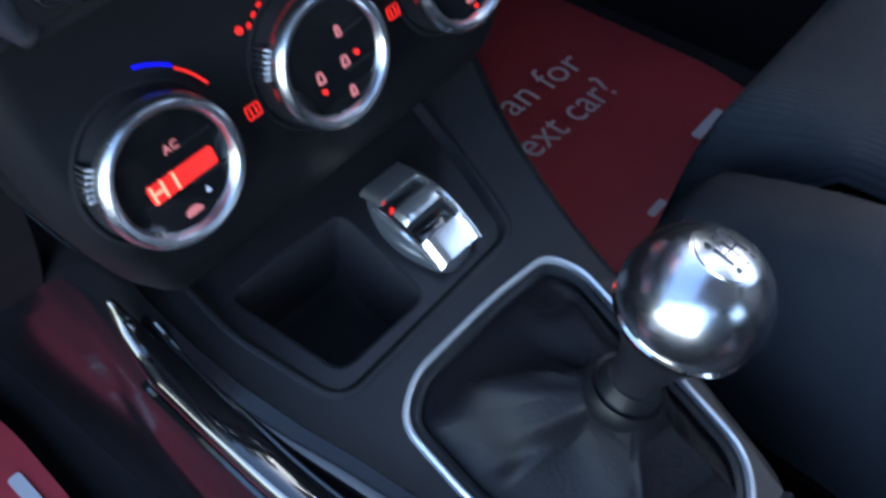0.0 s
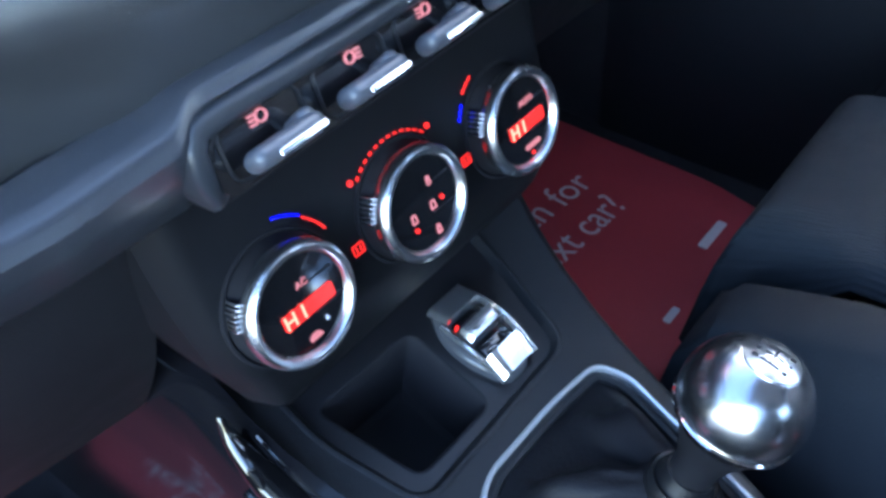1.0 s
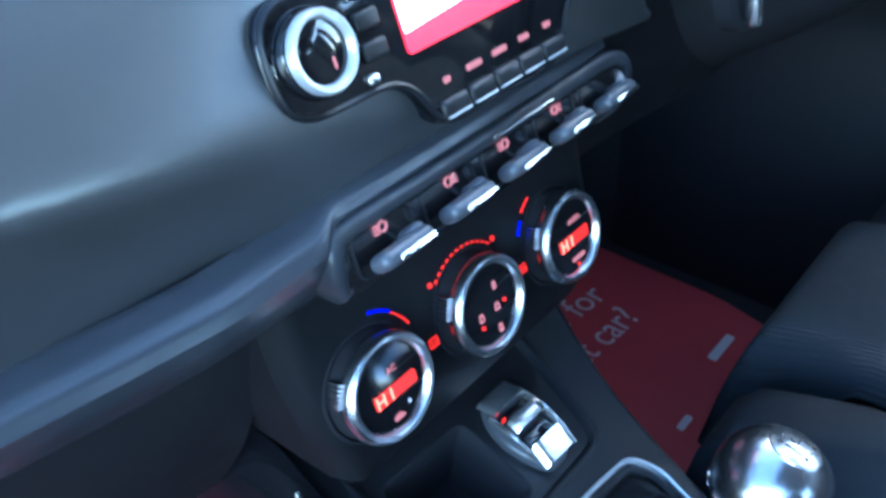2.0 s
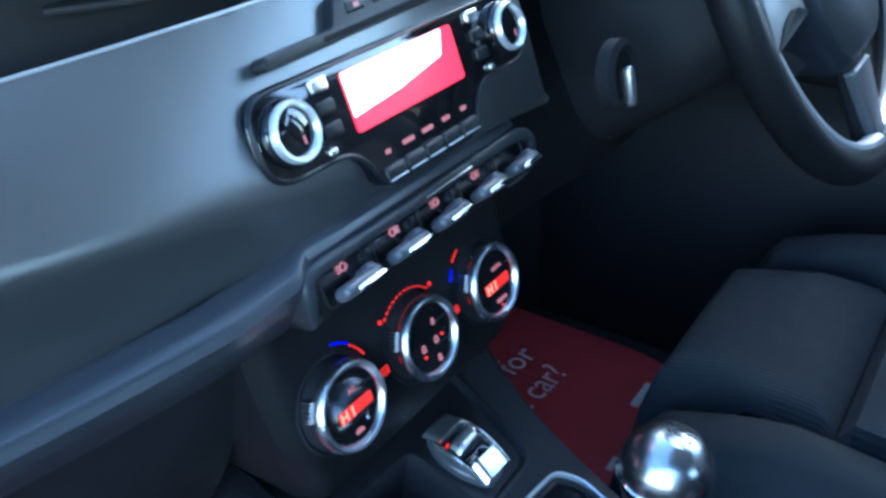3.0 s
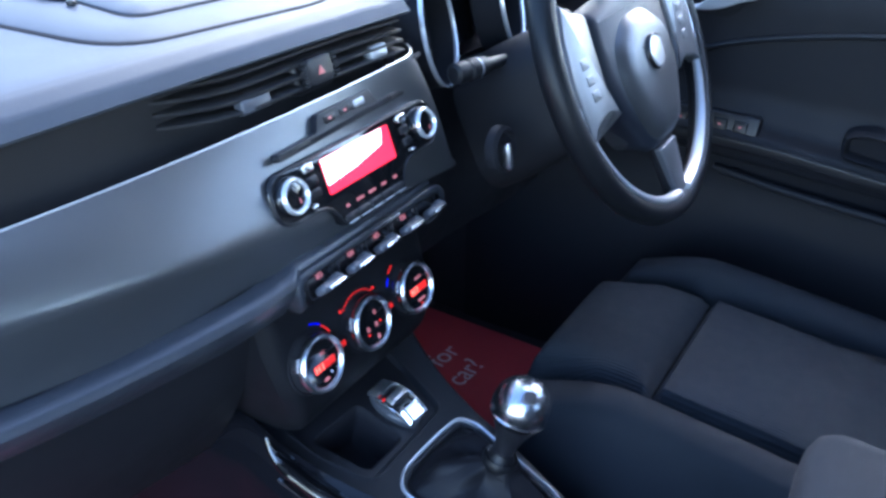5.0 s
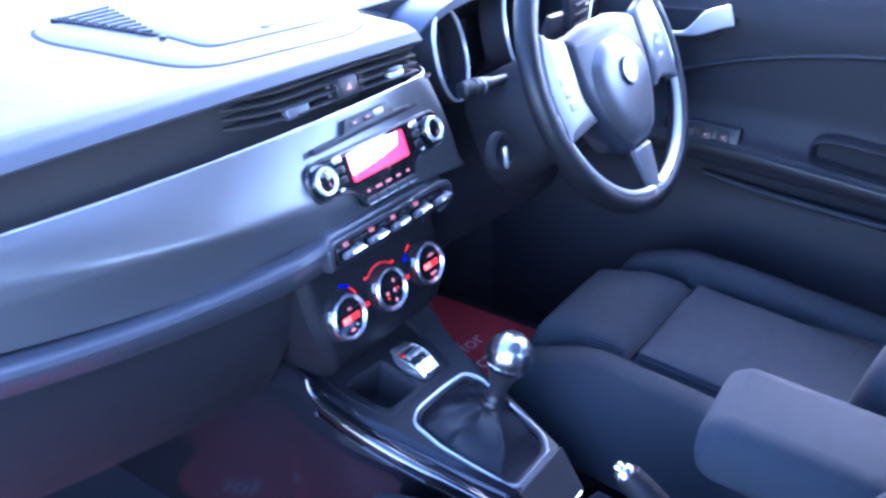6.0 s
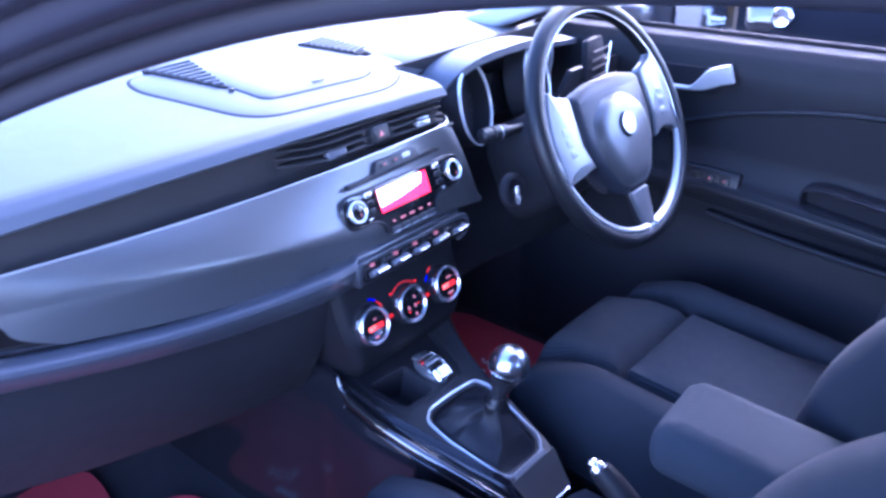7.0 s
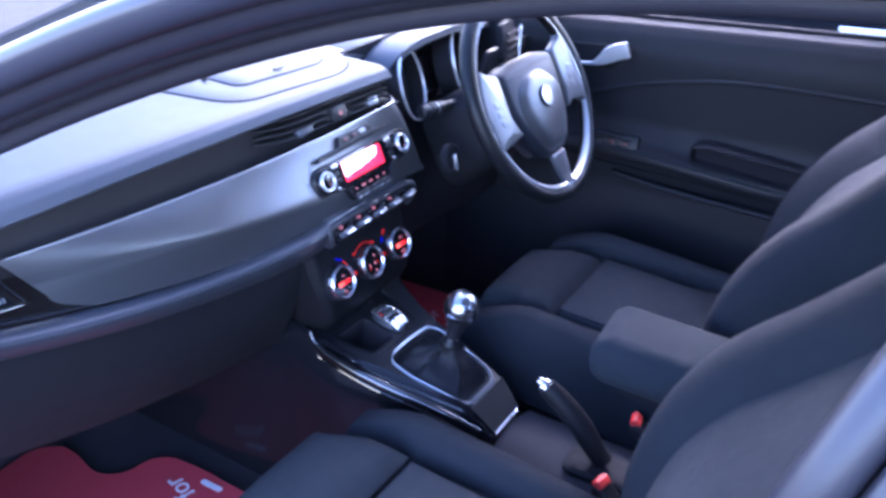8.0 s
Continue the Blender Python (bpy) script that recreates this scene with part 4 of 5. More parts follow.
def flank(side):
    def f(u, v):
        y = 0.62 - 0.87 * u
        xl, xr, y0, z = deck(0, (0.10 - min(y, 0.10)) / 0.35)
        z += 0.10 * max(0, y - 0.10)
        x = (xl if side < 0 else xr) + side * 0.05 * max(0, y - 0.10)
        drop = [(0.010, 0.0), (0.002, -0.003), (-0.004, -0.012), (-0.010, -0.035), (-0.016, -0.10), (-0.020, -0.36)]
        k = v * 5
        i = min(int(k), 4)
        d = drop[i][0] + (drop[i + 1][0] - drop[i][0]) * (k - i)
        h = drop[i][1] + (drop[i + 1][1] - drop[i][1]) * (k - i)
        return (x - side * d, y, max(0.19, z + h))
    return surface(f, 80, 20, 0.008)


part("flank", flank(-1), FLANKGLOSS, console, "shiny black side panel")
part("flank", flank(1), CONSOLE, console)


def edge_at(table, y):
    """The deck's edge at y."""
    for (ya, xa), (yb, xb) in zip(table, table[1:]):
        if yb <= y + 1e-9:
            return xa + (xb - xa) * (y - ya) / (yb - ya)
    return table[-1][1]


def sheet_with_holes(outer, holes, z, m, thick=0.004):
    """A flat sheet between an outline and the holes in it."""
    b = bmesh.new()
    edges = []
    for loop in (outer, *holes):
        vs = [b.verts.new(m @ Vector((*p, z))) for p in loop]
        edges += [b.edges.new((vs[i], vs[(i + 1) % len(vs)])) for i in range(len(vs))]
    bmesh.ops.triangle_fill(b, use_beauty=True, use_dissolve=False, edges=edges)
    ext = bmesh.ops.extrude_face_region(b, geom=b.faces[:])
    nrm = m.to_3x3() @ Vector((0, 0, 1))
    for v in (g for g in ext["geom"] if isinstance(g, bmesh.types.BMVert)):
        v.co -= nrm * thick
    return b


def ringed(poly, steps, m=FC):
    """A lip that follows an outline: steps of (inset, height)."""
    return loft([[m @ Vector((x, y, z)) for x, y in (shrink(poly, d) if d else poly)] for d, z in steps], caps=False)


inset = soft_poly([(-0.0620, -0.0365), (0.0700, -0.0345), (0.090, 0.030), (0.106, 0.096), (-0.0690, 0.096), (-0.0735, 0.025)], 0.014, 6)
tray_out = soft_poly([(-0.050, -0.0245), (0.0085, -0.0255), (0.0125, 0.038), (-0.061, 0.042)], 0.008, 4)
trim2 = soft_poly([(-0.050, -0.196), (-0.040, -0.209), (0.034, -0.209), (0.056, -0.190), (0.079, -0.074), (0.071, -0.0540), (0.030, -0.0495), (-0.030, -0.0490), (-0.053, -0.062), (-0.0585, -0.110)], 0.014, 6)
trim2 = [(x, y / 0.97) for x, y in trim2]
rows_y = [0.100 - 0.313 * k / 40 for k in range(41)]
deck_out = [(edge_at(LEFT, y) + 0.006, y / 0.97) for y in rows_y] + [(edge_at(RIGHT, y) - 0.006, y / 0.97) for y in rows_y[::-1]]
part("deck", sheet_with_holes(deck_out, [inset, shrink(trim2, 0.003)], 0.0, FC), CONSOLE, console, "matt dark grey deck")
part("deck_end", surface(lambda u, v: (edge_at(LEFT, -0.212 - 0.038 * v) + 0.006 + (edge_at(RIGHT, -0.212 - 0.038 * v) - edge_at(LEFT, -0.212 - 0.038 * v) - 0.012) * u, -0.212 - 0.038 * v, con_top(-0.205) - 0.0030 - 1.05 * 0.038 * v), 6, 6, 0.006), CONSOLE, console)
part("inset_lip", ringed(inset, ((-0.0040, 0.0004), (-0.0024, 0.0012), (-0.0010, 0.0010), (0.0002, -0.0002), (0.0012, -0.0022), (0.0030, -0.0046))), CONSOLE, console)
part("inset_panel", sheet_with_holes(shrink(inset, 0.0020), [shrink(tray_out, -0.0020)], -0.0044, FC), BLACK, console, "satin black inset panel")
tray = part("tray", ringed(tray_out, ((-0.0024, -0.0043), (-0.0010, -0.0046), (0.0000, -0.0062), (0.0020, -0.020), (0.0045, -0.046), (0.0080, -0.053), (0.0140, -0.055))), RECESS, console, "deep black storage tray")
part("tray_floor", slab(shrink(tray_out, 0.004), -0.059, -0.0545, FC), RECESS, tray)


def flank_upper(u, v):
    """The side of the stack, from its face back to the bulkhead."""
    x, y, z = stack_face(0.0, v)
    return (x - 0.012 * u, y + 0.30 * u, z)


part("flank_upper", surface(flank_upper, 10, 24, 0.004), PANELBLACK, console)


def cheek_at(u, v):
    x, y, z = stack_face(1.0, v)
    return (x + 0.010 * u, y + 0.22 * u, z)


part("cheek", surface(cheek_at, 8, 24, 0.004), RECESS, console)
# gloss strip along the near flank
edge = smooth_path([(-0.1075, 0.059, 0.584), (-0.1080, 0.053, 0.569), (-0.1078, 0.038, 0.5560), (-0.1076, 0.018, 0.5490), (-0.1076, -0.010, 0.5420), (-0.1065, -0.050, 0.5325), (-0.1005, -0.100, 0.5200), (-0.0915, -0.140, 0.508), (-0.076, -0.195, 0.486), (-0.060, -0.235, 0.462)], 8)
part("gloss_strip", sweep(edge, lambda t: [(x * min(1.0, 0.12 + 3.2 * t) * (1.0 - 0.2 * t), y * min(1.0, 0.20 + 3.2 * t)) for x, y in rounded(0.021, 0.015, 0.0072)], up=(0.35, 0, 1)), GLOSS, console, "piano black side strip")
part("strip_lip", tube([p + Vector((-0.0105 + 0.002 * k / len(edge), 0.0, -0.0085)) for k, p in list(enumerate(edge))[16:]], 0.0026, 8), GLOSS, console)
part("strip_seam", tube([p + Vector((0.0105 - 0.002 * k / len(edge), 0.0, 0.0050)) for k, p in list(enumerate(edge))[12:]], 0.0012, 8), GLOSS, console)
part("foot_side", surface(lambda u, v: (0.168 + 0.004 * v, 0.62 - 0.55 * u, 0.48 - 0.29 * v), 10, 8, 0.01), PAD_LOWER, console)
# silver plate behind the lever, then the low tunnel
part("rear_plate", surface(lambda u, v: (-0.037 + 0.074 * u + (0.5 - u) * -0.006 * v, -0.2085 - 0.042 * v, 0.4975 - 0.043 * v - 0.006 * v * v), 6, 6, -0.004), SPOKEPAINT, console, "satin silver plate")
part("plate_edge", tube([(-0.041, -0.2515, 0.4465), (0.041, -0.2515, 0.4465)], 0.0020, 8), CHROME, console, "chrome edge")
part("tunnel", surface(lambda u, v: (-0.085 + 0.17 * u, -0.255 - 0.55 * v, 0.415 + 0.025 * math.sin(math.pi * u) - 0.02 * v), 10, 14, -0.2), CARPET, console)

# socket housing on the inset: a lens-shaped base under an arched chrome bridge
FU = shift(FC, 0.0385, 0.0045, -0.0045, -2)
usb = thing("socket_housing", (0.038, 0.004, 0.545), "bright chrome socket housing with a hinged cover", "socket")
base = soft_poly([(-0.012, -0.033), (0.010, -0.033), (0.016, -0.012), (0.016, 0.014), (0.012, 0.035), (-0.008, 0.035), (-0.019, 0.016), (-0.021, -0.006)], 0.012, 6)
part("base", slab(base, 0, 0.0085, FU, 0.0045), SOCKETGREY, usb, "grey lens-shaped base")


def arch(t):
    return 0.0065 + 0.0125 * math.sin(math.pi * (0.10 + 0.80 * t)) ** 1.2


def strap(t0, t1, x0=-0.0130, x1=0.0135):
    """A curved chrome piece across the bridge."""
    def f(u, v):
        t = t0 + (t1 - t0) * u
        e = max(0.0, abs(2 * v - 1) - 0.80) / 0.20
        return FU @ Vector((x0 + (x1 - x0) * v, -0.0290 + 0.0600 * t, arch(t) - 0.0030 * e * e))
    return surface(f, 10, 14, 0.0022)


part("front_cover", strap(0.00, 0.24), BRIGHT, usb, "polished chrome cover")
part("middle_bar", strap(0.44, 0.60), BRIGHT, usb, "polished chrome bar")
part("rear_cover", strap(0.75, 1.00), BRIGHT, usb, "polished chrome cover")
part("side_rail", sweep([FU @ Vector((0.0145, -0.0290 + 0.0060 * k, arch(k / 10) - 0.0030)) for k in range(11)], rounded(0.0022, 0.0075, 0.0009, 2), up=(0, -0.24, 0.97)), BRIGHT, usb, "chrome side rail")
part("side_rail", sweep([FU @ Vector((-0.0140 - 0.0030 * math.sin(math.pi * k / 10), -0.0290 + 0.0060 * k, 0.75 * arch(k / 10) - 0.0015)) for k in range(9)], rounded(0.0030, 0.0045, 0.0012, 2), up=(0, -0.24, 0.97)), BRIGHT, usb, "chrome side rail")
for t0, t1 in ((0.24, 0.44), (0.60, 0.75)):
    y0, y1 = -0.0290 + 0.0600 * t0, -0.0290 + 0.0600 * t1
    part("socket", slab(rounded(0.024, y1 - y0 - 0.001, 0.002, cx=0.0005, cy=(y0 + y1) / 2), 0.004, arch(0.5 * (t0 + t1)) - 0.007, FU, 0.001), GLOSS, usb, "black socket opening")
part("lamp_dot", slab(rounded(0.0022, 0.0022, 0.001, 3, cx=-0.0105, cy=0.0115), 0.008, 0.0132, FU), LED_RED, usb, "small red lamp")

# ---- gear lever ----
lever = thing("gear_lever", (0.010, -0.13, 0.51), "gear lever with a polished ball knob and leather gaiter", "gear lever")
part("gaiter_trim", border(trim2, 0.0036, -0.001, 0.0040, FC), RINGS, lever, "bright chrome surround")
part("gaiter_bed", border(shrink(trim2, 0.003), 0.007, -0.006, 0.0008, FC), CONSOLE, lever)
BALL = Vector((0.027, -0.153, 0.624))
COL = Vector((0.0135, -0.140, 0.560))
AX = (BALL - COL).normalized()
FL = axes(BALL, Vector((0, 1, 0)).cross(AX), AX.cross(Vector((0, 1, 0)).cross(AX)))


def gaiter():
    rings = []
    inner = shrink(trim2, 0.0085)
    n = len(inner)
    for k in range(27):
        t = k / 26
        ring = []
        for i, (x, y) in enumerate(inner):
            p = FC @ Vector((x, y, -0.004))
            a = math.atan2(p.y - COL.y, p.x - COL.x)
            top = COL + Vector((0.0165 * math.cos(a), 0.0165 * math.sin(a), 0.0))
            q = p.lerp(top, t ** 0.85)
            q.z = p.z + (COL.z - p.z) * (0.10 * t + 0.90 * t ** 1.7) + 0.010 * math.sin(math.pi * t)
            fold = (0.0065 * math.sin(5 * a + 1.3 + 2.6 * t) + 0.0045 * math.sin(9 * a + 5 * t) + 0.002 * math.sin(17 * a - 6 * t)) * math.sin(math.pi * min(1, t * 1.05)) ** 0.8
            fold += 0.005 * noise.noise(q * 38) * math.sin(math.pi * t)
            d = Vector((math.cos(a), math.sin(a), 0.35))
            ring.append(q + d * fold)
        rings.append(ring)
    return loft(rings, caps=False)


part("gaiter", gaiter(), LEATHER, lever, "creased black leather gaiter", smooth=60)
seam_pts = [FC @ Vector((0.036 - 0.02 * t, -0.150 + 0.01 * t, 0.006 + 0.030 * t * t)) for t in [k / 8 for k in range(9)]]
part("gaiter_seam", tube(seam_pts, 0.0012, 6), LEATHER, lever)
FCOL = Matrix.Translation(COL) @ FL.to_3x3().to_4x4()
part("collar", lathe([(0.0165, -0.010), (0.0185, -0.005), (0.0188, -0.001), (0.0172, 0.003), (0.0150, 0.002), (0.0138, 0.005), (0.0122, 0.010), (0.0100, 0.011)], FCOL, 36), RIMLEATHER, lever, "stepped black collar")
part("stem", lathe([(0.0110, -0.062), (0.0115, -0.048), (0.0150, -0.036), (0.0205, -0.024), (0.0245, -0.017)], FL, 32), BLACK, lever)
part("knob_cup", lathe([(0.0180, -0.0250), (0.0225, -0.0190), (0.0262, -0.0140), (0.0278, -0.0105)], FL, 48), GLOSS, lever, "black lower cup")
part("knob_line", lathe([(0.0278, -0.0112), (0.0291, -0.0104), (0.0291, -0.0094), (0.0282, -0.0086)], FL, 56, caps=False), CHROME, lever)
R = 0.0294
ball = part("knob", lathe([(R * math.cos(radians(a)), R * math.sin(radians(a))) for a in range(-19, 62, 4)] + [(0.0138, 0.0260), (0.0132, 0.0262)], FL, 56, caps=False), BALLMETAL, lever, "polished metal ball knob")
part("knob_cap", lathe([(0.0132, 0.0259), (0.0128, 0.0269), (0.008, 0.0284), (0.001, 0.0290)], FL, 40), BALLMETAL, ball, "flat cap with an engraved shift pattern")
for k in range(3):
    part("pattern_bar", slab(rounded(0.0008, 0.0090, 0.0003, 2, cx=-0.0052 + 0.0052 * k), 0.0280, 0.0292, FL), CONSOLE, ball)
part("pattern_bar", slab(rounded(0.0112, 0.0008, 0.0003, 2), 0.0280, 0.0292, FL), CONSOLE, ball)
for k in range(6):
    part("digit_bar", slab(rounded(0.0020, 0.0026, 0.0004, 2, cx=-0.0052 + 0.0052 * (k % 3), cy=0.0068 * (1 if k < 3 else -1)), 0.0272, 0.0285, FL), CONSOLE, ball)

# ---- steering wheel ----
FW = tilted((0.3605, -0.1043, 0.8818), 25.1)
FH = shift(FW, 0.0, -0.012, -0.009)
wheel = thing("steering_wheel", (0.3605, -0.1043, 0.8818), "black leather steering wheel with silver spokes", "steering wheel")
RC = 0.1870


circle = [FW @ Vector((RC * math.cos(2 * math.pi * i / 96), RC * math.sin(2 * math.pi * i / 96), 0)) for i in range(96)]
part("rim", sweep(circle, disc(0.0132, 16, 1.12), up=FW.to_3x3() @ Vector((0, 0, 1)), closed=True), RIMLEATHER, wheel, "black leather rim")
circle2 = [FW @ Vector(((RC - 0.0115) * math.cos(2 * math.pi * i / 96), (RC - 0.0115) * math.sin(2 * math.pi * i / 96), 0.0085)) for i in range(96)]
part("rim_line", tube(circle2, 0.0020, 8, up=FW.to_3x3() @ Vector((0, 0, 1)), closed=True), SATIN, wheel, "thin bright inner line")
shield = soft_poly([(-0.034, 0.060), (0.034, 0.060), (0.074, 0.032), (0.084, -0.004), (0.072, -0.045), (0.038, -0.097), (-0.038, -0.097), (-0.072, -0.045), (-0.084, -0.004), (-0.074, 0.032)], 0.024, 6)
rings = []
for z, d in ((-0.030, 0.004), (0.000, 0.0), (0.012, 0.001), (0.022, 0.006), (0.029, 0.013), (0.0325, 0.021), (0.0345, 0.030)):
    rings.append([FH @ Vector((x, y, z)) for x, y in shrink(shield, d)])
part("airbag_cover", loft(rings), HUB, wheel, "satin silver-grey airbag cover")
wingp = soft_poly([(-0.099, 0.073), (-0.045, 0.085), (0.045, 0.085), (0.099, 0.073), (0.101, 0.002), (0.086, -0.041), (0.056, -0.075), (0.038, -0.100), (-0.038, -0.100), (-0.056, -0.075), (-0.086, -0.041), (-0.101, 0.002)], 0.014, 5)
part("hub_shell", loft([[FH @ Vector((x, y, z)) for x, y in shrink(wingp, d)] for z, d in ((-0.045, 0.030), (-0.020, 0.008), (0.006, 0.0), (0.014, 0.002), (0.020, 0.008), (0.022, 0.016))]), SPOKE, wheel, "dark blue-grey hub shell")
bd = part("badge", lathe([(0.0200, 0.024), (0.0200, 0.0378), (0.0192, 0.0390), (0.0170, 0.0388)], shift(FH, 0, 0.004), 40), BLACK, wheel, "plain round badge with a dark rim")
part("badge_face", lathe([(0.0172, 0.0380), (0.0166, 0.0396), (0.010, 0.0400), (0.001, 0.0402)], shift(FH, 0, 0.004), 36), RINGS, bd, "pale badge disc")
for s in (-1, 1):
    sp_path = [FW @ Vector((s * (0.070 + 0.026 * k), 0.014 - 0.002 * k, -0.004 - 0.001 * k)) for k in range(5)]
    arm = part("spoke", sweep(sp_path, lambda t: rounded(0.076 - 0.004 * t, 0.014 - 0.002 * t, 0.006), up=FW.to_3x3() @ Vector((0, 0, 1))), RECESS, wheel, "side spoke")
    part("spoke_insert", slab(soft_poly([(s * 0.091, -0.052), (s * 0.120, -0.041), (s * 0.150, -0.047), (s * 0.170, -0.062), (s * 0.174, 0.010), (s * 0.166, 0.050), (s * 0.152, 0.084), (s * 0.138, 0.072), (s * 0.104, 0.062), (s * 0.107, -0.012)][::s], 0.007, 4), -0.004, 0.0120, FW, 0.004), SPOKEPAINT, arm, "silver spoke insert")
    for k in range(3):
        part("spoke_button", block(0.016, 0.011, 0.003, shift(FW, s * (0.136 + 0.002 * k), -0.016 + 0.017 * k, 0.0114), 0.0014), SPOKEPAINT, arm)
leg = part("spoke", sweep([FW @ Vector((0, -0.090 - 0.0175 * k, 0.002 - 0.001 * k)) for k in range(6)], lambda t: rounded(0.054 - 0.026 * t, 0.014, 0.005), up=FW.to_3x3() @ Vector((0, 0, 1))), PAD_LOWER, wheel, "lower spoke")
part("spoke_insert", slab(soft_poly([(-0.026, -0.112), (0.026, -0.112), (0.013, -0.174), (-0.013, -0.174)], 0.004, 4), 0.002, 0.0105, FW, 0.003), SPOKEPAINT, leg, "silver lower insert")
for s in (-1, 1):
    low = [FW @ Vector(((RC - 0.0135) * math.sin(s * radians(4 + 80 * k / 24)), -(RC - 0.0135) * math.cos(radians(4 + 80 * k / 24)), 0.006)) for k in range(25)]
    part("rim_insert", sweep(low, lambda t: disc(0.0062 * (1 - 0.55 * t), 10, 1.5), up=FW.to_3x3() @ Vector((0, 0, 1))), SILVER, wheel, "silver inner lower edge")
# column, stalks and lock
column = thing("steering_column", (0.3527, -0.03, 0.84), "dark plastic steering column shroud with stalks", "steering column")
part("shroud", loft([[FW @ Vector((x * s, -0.012 + y * s - 0.02 * k / 5, -0.046 - 0.030 * k)) for x, y in rounded(0.155, 0.150, 0.045, 6)] for k, s in enumerate((0.86, 0.98, 1.04, 1.08, 1.10, 1.10))]), PAD_LOWER, column)
for s in (-1, 1):
    a = Vector((CX + s * 0.055, 0.022, 0.867))
    b = Vector((CX + s * 0.130, 0.036, 0.870))
    fr_ = Matrix.Translation(a) @ (b - a).to_track_quat("Z", "Y").to_matrix().to_4x4()
    st = part("stalk", lathe([(0.0070, 0.0), (0.0075, 0.030), (0.0105, 0.036), (0.0115, 0.048), (0.0100, 0.050), (0.0125, 0.053), (0.0130, 0.066), (0.0110, 0.068), (0.0125, 0.071), (0.0118, 0.086), (0.0080, 0.089)], fr_, 24), CONSOLE, column, "grey ribbed control stalk")
    part("stalk_band", lathe([(0.0118, 0.0492), (0.0122, 0.0500), (0.0118, 0.0520)], fr_, 24, caps=False), SILVER, st)
lock = part("ignition_lock", lathe([(0.026, 0.0), (0.026, 0.010), (0.021, 0.013), (0.018, 0.008), (0.001, 0.006)], tilted((0.205, -0.020, 0.798), 10), 32), RECESS, column, "black ignition lock surround")
part("key_slot", block(0.009, 0.030, 0.012, tilted((0.204, -0.034, 0.792), 10), 0.003), SATIN, lock, "silver key head")

# ---- instruments ----
cluster = thing("instrument_cluster", (CX, 0.11, 0.83), "dark instrument cluster with two bright-ringed dials", "instrument cluster")
for s in (-1, 1):
    m = tilted((CX + s * 0.0870, 0.090, 0.9005), 14) @ Matrix.Rotation(radians(19), 4, "Y")
    g = part("gauge", lathe([(0.0660, -0.040), (0.0660, -0.003), (0.0648, -0.003), (0.0625, -0.030), (0.001, -0.030)], m, 48), RECESS, cluster, "black round gauge")
    part("gauge_ring", lathe([(0.0668, -0.0035), (0.0675, -0.0010), (0.0672, 0.0008), (0.0660, 0.0018), (0.0648, 0.0008), (0.0644, -0.0010), (0.0648, -0.0035)], m, 56, caps=False), RINGS, g, "bright tubular ring")
    for k in range(11):
        a = radians(225 - 27 * k)
        mm = m @ Matrix.Translation((0.049 * math.cos(a), 0.049 * math.sin(a), -0.0295)) @ Matrix.Rotation(a, 4, "Z")
        part("tick", block(0.008, 0.0014, 0.001, mm, 0.0003, k=2), CONSOLE, g)
    part("needle", block(0.045, 0.002, 0.002, m @ Matrix.Rotation(radians(228), 4, "Z") @ Matrix.Translation((0.02, 0, -0.027)), 0.0006), CONSOLE, g)
part("centre_screen", slab(rounded(0.060, 0.070, 0.006), -0.026, -0.018, tilted((CX, 0.103, 0.898), 14), 0.002), GLOSS, cluster, "black centre screen")

